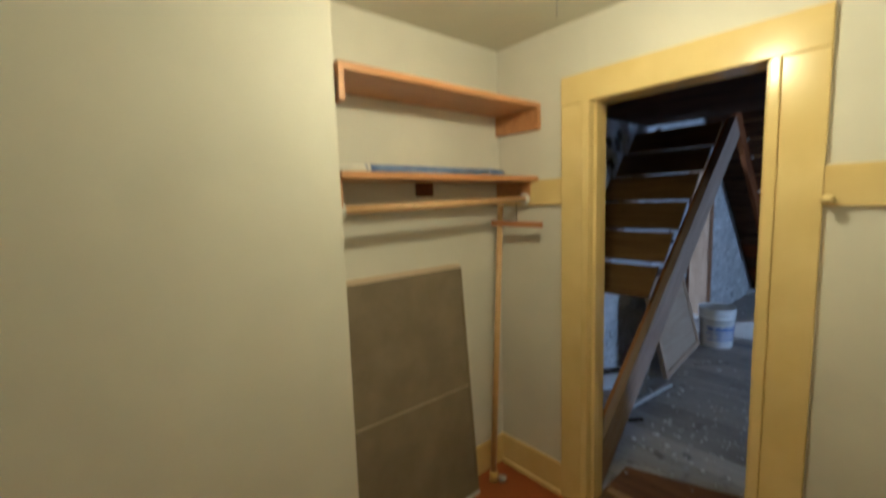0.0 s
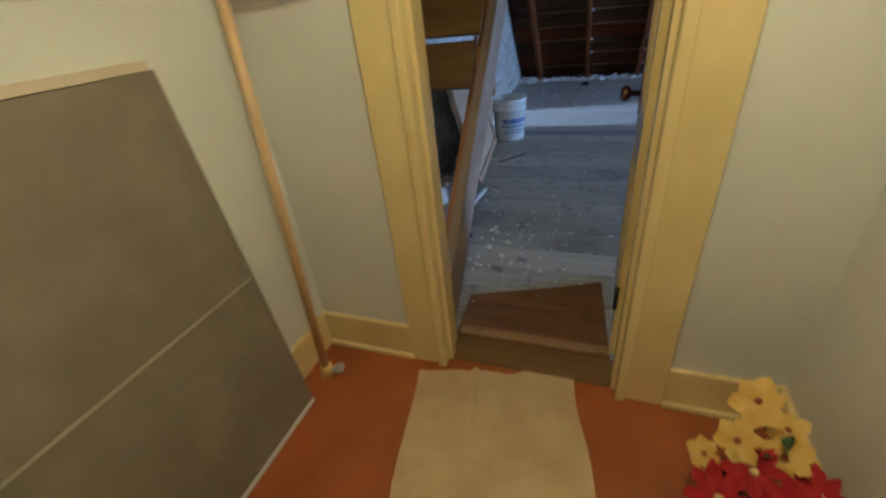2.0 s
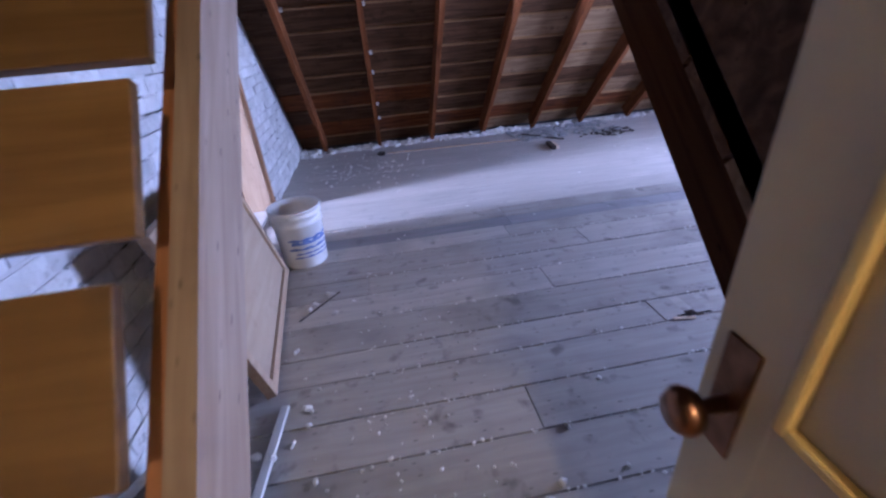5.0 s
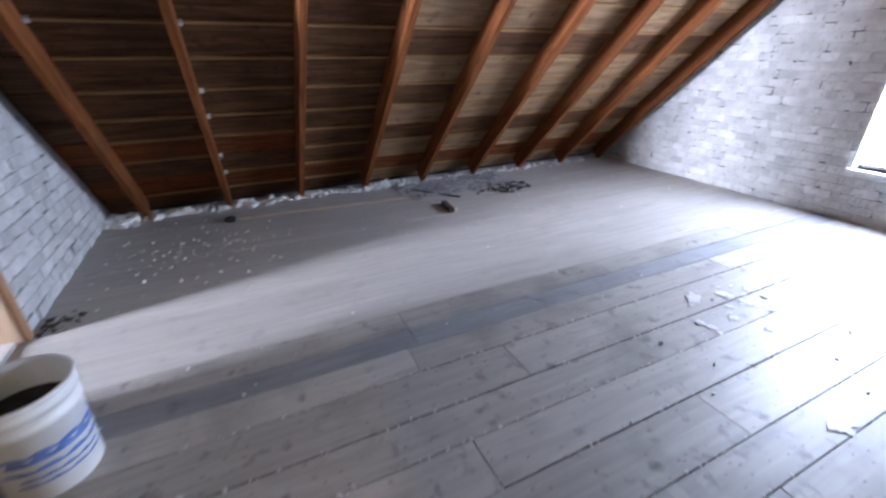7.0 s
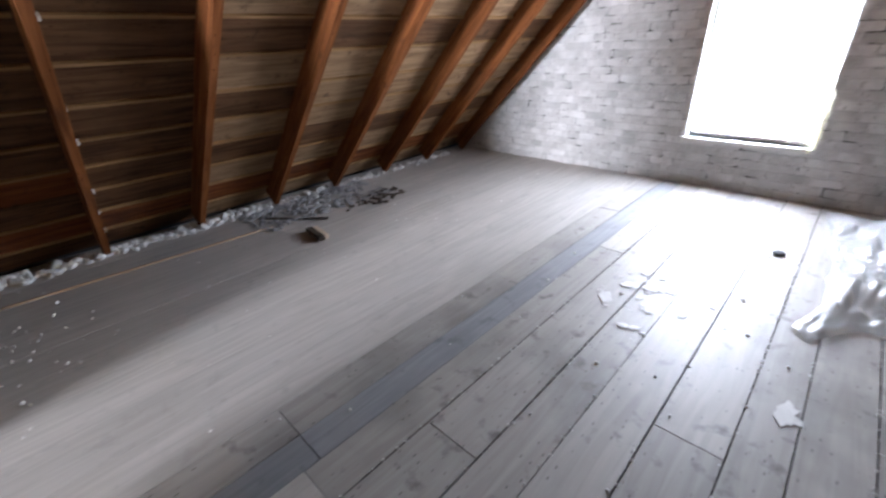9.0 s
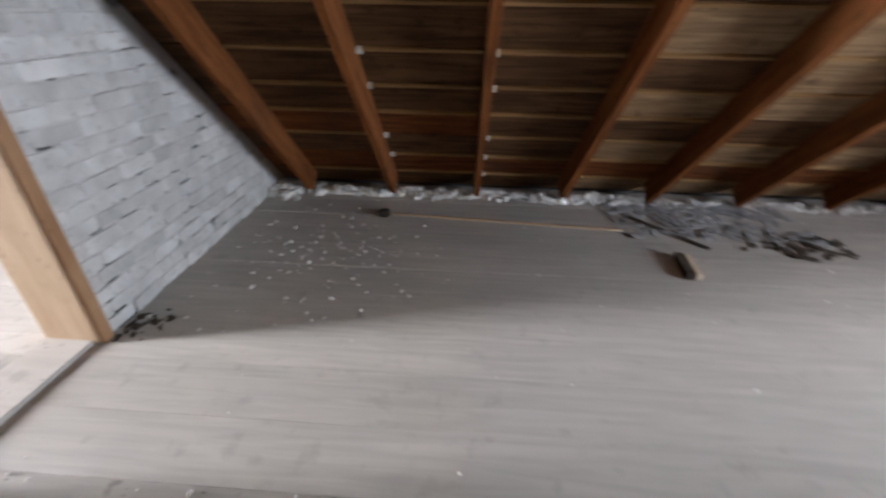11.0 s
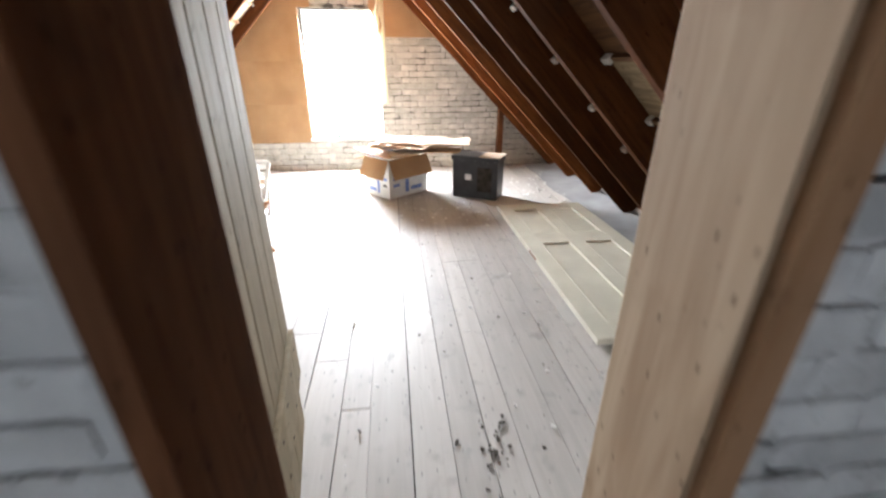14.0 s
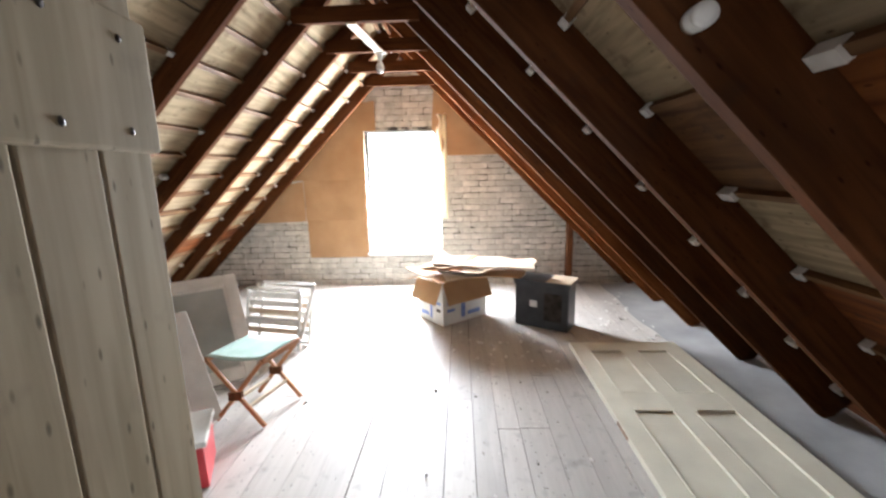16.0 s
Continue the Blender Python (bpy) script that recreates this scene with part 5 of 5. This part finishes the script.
card_sheet([(3.21, 0.37), (3.98, 0.37), (3.97, 0.86), (3.21, 0.86)], 0.0)
card_sheet([(3.20, 0.85), (3.985, 0.85), (3.98, 1.36), (3.20, 1.36)], 0.006)
card_sheet([(2.98, 1.35), (3.985, 1.35), (3.985, 1.93), (4.14, 1.93), (4.14, 2.28), (3.87, 2.28)], 0.012)
card_sheet([(2.45, 0.84), (3.19, 0.84), (3.19, 1.34), (2.92, 1.34)], 0.0)
card_sheet([(4.82, 1.95), (4.95, 1.62), (5.74, 1.62), (4.86, 2.50)], 0.0)
bm = bmesh.new()
g = []
for j in range(41):
    x = -6.9 + j * 0.123
    row = []
    for i in range(9):
        u = i / 8
        y = 6.86 + 0.10 * noise.noise((x * 1.3, 3.0, 0)) + u * 0.42
        row.append(bm.verts.new((x, y, 0.006 + 0.02 * abs(noise.noise((x * 3, y * 3, 1.0))) + 0.05 * u * u)))
    g.append(row)
for a, b in zip(g, g[1:]):
    for i in range(8):
        bm.faces.new((a[i], b[i], b[i + 1], a[i + 1]))
tagged(part("felt_sheet", bm, M_GREYCLOTH, None, "", None, True), "rumpled grey roofing felt along the eave", "felt sheet")


# ---- floorboards and bricks ----
def planks(floor_name, label, x0, x1, rows, mat, seed, cut, smooth_from=99, lens=(2.2, 4.2), gap=0.004, ends=None, notch=None):
    fl = thing(floor_name, label, "floor", kind="structure")
    rnd = random.Random(seed)
    base = mesh_of("floorboard", box(0, 0, -0.028, 1, 1, 0.0), mat)
    smooth = mesh_of("floorboard", box(0, 0, -0.028, 1, 1, 0.0), M_FLOOR_SMOOTH)
    slate = mesh_of("floorboard", box(0, 0, -0.028, 1, 1, 0.0), M_SLATEBOARD)
    for a, b in rows:
        x = x0
        first = True
        stops = list((ends or {}).get(a, ()))
        while x < x1 - 0.01:
            e = stops.pop(0) if stops else x + (9 if a >= smooth_from else rnd.uniform(*lens) * (rnd.random() if first else 1))
            first = False
            if e > x1 - 0.5:
                e = x1
            g = gap * rnd.uniform(0.5, 2.2) if a < smooth_from else 0.0012
            ob = new("floorboard", smooth if a >= smooth_from else (slate if smooth_from < 9 and abs(a - 4.55) < 0.01 and e > 0 else base))
            ob.matrix_basis = Matrix.Translation((x + 0.002, a + g, rnd.uniform(-0.003, 0.0))) @ Matrix.Diagonal((e - x - 0.004, b - a - g, 1, 1))
            ob.parent = fl
            if notch and notch[0] == a and x <= notch[1] < e:
                # a broken bite out of the board's edge
                for xa, xb, ya in ((x, notch[1], a), (notch[1], notch[1] + 0.05, a + 0.022), (notch[1] + 0.05, notch[2] - 0.07, a + notch[3]), (notch[2] - 0.07, notch[2], a + 0.016), (notch[2], e, a)):
                    if xa > x:
                        ob = new("floorboard", base)
                        ob.parent = fl
                    ob.matrix_basis = Matrix.Translation((xa + (0.002 if xa == x else 0), ya + g, -0.001)) @ Matrix.Diagonal((xb - xa, b - ya - g, 1, 1))
            x = e


def widths(y0, y1, w, seed, jitter=0.18):
    rnd = random.Random(seed)
    out, y = [], y0
    while y < y1 - 0.04:
        e = min(y1, y + w * rnd.uniform(1 - jitter, 1 + jitter))
        out.append((y, e))
        y = e
    return out


EDGES = (1.78, 1.97, 2.15, 2.33, 2.52, 2.72, 2.94, 3.14, 3.345, 3.51, 3.74, 3.955, 4.135, 4.375, 4.55, 4.70, 4.88)
planks("floor_east", "wide grey weathered floorboards with open joints", DIV_E, EAST, list(zip(EDGES, EDGES[1:])) + widths(4.88, 7.45, 0.23, 5), M_FLOOR_E, 2, None, 4.87, gap=0.0035, ends={4.135: [0.505], 3.74: [0.10], 3.345: [0.465], 2.94: [-0.28], 2.33: [-0.25]}, notch=(3.345, 0.53, 0.70, 0.042))
tagged(bar("splinter", (0.50, 3.350, 0.003), (0.60, 3.335, 0.002), 0.02, 0.004, M_CARDPALE), "pale split splinter beside the broken floorboard", "splinter")
tagged(bar("bent_twig", (-1.22, 3.80, 0.006), (-1.03, 4.02, 0.006), 0.007, 0.008, M_DARKBIT), "thin dark twig lying beside the hatch board", "twig")
planks("floor_west", "pale weathered floorboards running to the window", WEST, DIV_W, widths(1.6, 7.45, 0.15, 3), M_FLOOR_W, 4, None, gap=0.0028)
setting("floor_doorway_patch", box(DIV_W, DOOR_S, -0.028, DIV_E, DOOR_N, -0.004), M_FLOOR_W, "worn boards in the doorway", "floor")
tagged(part("floor_cover", prism([(-0.96, 1.785), (-0.36, 1.785), (-0.40, 2.27), (-0.62, 2.18), (-0.97, 2.06)], 2, 0.001, 0.006), M_STAINED), "orange-brown stained patch of boards inside the attic door", "floor covering")
tagged(part("worn_strip", box(-0.945, 1.80, 0.0065, -0.365, 1.845, 0.012, bevel=0.002), M_STRIP), "worn pale wooden strip across the doorway floor", "floor strip")


def bricks(parent_name, x, side, y0, y1, hole, seed, mat, mat_rest, near, zmax=9.0, lim=300):
    """Running bond on a wall face at x; the bricks of one stretch are parts, the rest one mesh."""
    parent = bpy.data.objects[parent_name]
    rnd = random.Random(seed)
    protos = []
    for k in range(6):
        bm = box(-0.5, -0.5, -0.5, 0.5, 0.5, 0.5)
        bmesh.ops.bevel(bm, geom=bm.edges[:], offset=0.09, segments=1, affect="EDGES")
        for v in bm.verts:
            v.co += Vector((noise.noise(v.co * 3 + Vector((k * 7, 2, 0))) * 0.16, noise.noise(v.co * 2 + Vector((k * 5, 0, 0))) * 0.05, noise.noise(v.co * 2 + Vector((0, k * 5, 0))) * 0.12))
        protos.append(mesh_of("brick", bm, mat))
    V, F = [], []
    L, H, made = 0.205, 0.073, 0
    row = 0
    z = 0.0
    while z < min(RIDGE_Z, zmax) - 0.05:
        off = (row % 2) * L / 2 + (0.05 if row % 5 == 4 else 0)
        y = y0 - off
        while y < y1:
            a, b = max(y, y0), min(y + L - 0.006 * rnd.uniform(0.3, 1.8), y1)
            zc, h = z + H / 2 - 0.004, H - 0.007 * rnd.uniform(0.2, 1.6)
            y += L
            if hole and zc > hole[2] - 0.02 and zc < hole[3] + 0.02:
                if a < hole[0] < b:
                    b = hole[0]
                elif a < hole[1] < b:
                    a = hole[1]
                elif a >= hole[0] and b <= hole[1]:
                    continue
            while b - a > 0.03 and min(roof_z(a + 0.02), roof_z(b - 0.02)) < z + H * 0.6:
                if roof_z(a) < roof_z(b):
                    a += 0.02
                else:
                    b -= 0.02
            if b - a < 0.035:
                continue
            d = 0.028
            proud = 0.006 * rnd.random()
            m = Matrix.Translation((x + side * (proud - d / 2 + 0.0035), (a + b) / 2, zc)) @ pose(0, 0, 0, rnd.gauss(0, 0.9), 0, rnd.gauss(0, 0.8)) @ Matrix.Diagonal((d, b - a, h, 1))
            me = protos[rnd.randrange(6)]
            if near[0] < (a + b) / 2 < near[1] and near[2] < zc < near[3] and made < lim:
                ob = new("brick", me)
                ob.matrix_basis = m
                ob.parent = parent
                made += 1
            else:
                o = len(V)
                V += [m @ v.co for v in me.vertices]
                F += [[o + i for i in p.vertices] for p in me.polygons]
        z += H
        row += 1
    me = bpy.data.meshes.new("brickwork")
    me.from_pydata(V, [], F)
    me.materials.append(mat_rest)
    ob = new("brickwork", me)
    ob.parent = parent
    ob["kind"] = "stuff"


bricks("wall_dividing", DIV_E, 1, 1.76, 7.4, (DOOR_S, DOOR_N + 0.0, -1, 1.86), 1, M_BRICK, M_BRICK_R, (3.9, 7.0, -1, 1.75))
bricks("wall_dividing", DIV_W, -1, 1.76, 7.4, (DOOR_S, DOOR_N, -1, 1.86), 2, M_BRICK, M_BRICK_R, (9, 9, 9, 9))
bricks("wall_east", EAST, -1, 1.6, 7.4, (3.70, 4.61, 0.43, 1.80), 3, M_BRICK, M_BRICK_R, (3.4, 6.8, -1, 1.3))
bricks("wall_west", WEST, 1, 1.6, 7.4, (3.99, 4.92, 0.42, 1.93), 4, M_BRICK_W, M_BRICK_WR, (4.9, 6.6, -1, 2.2))
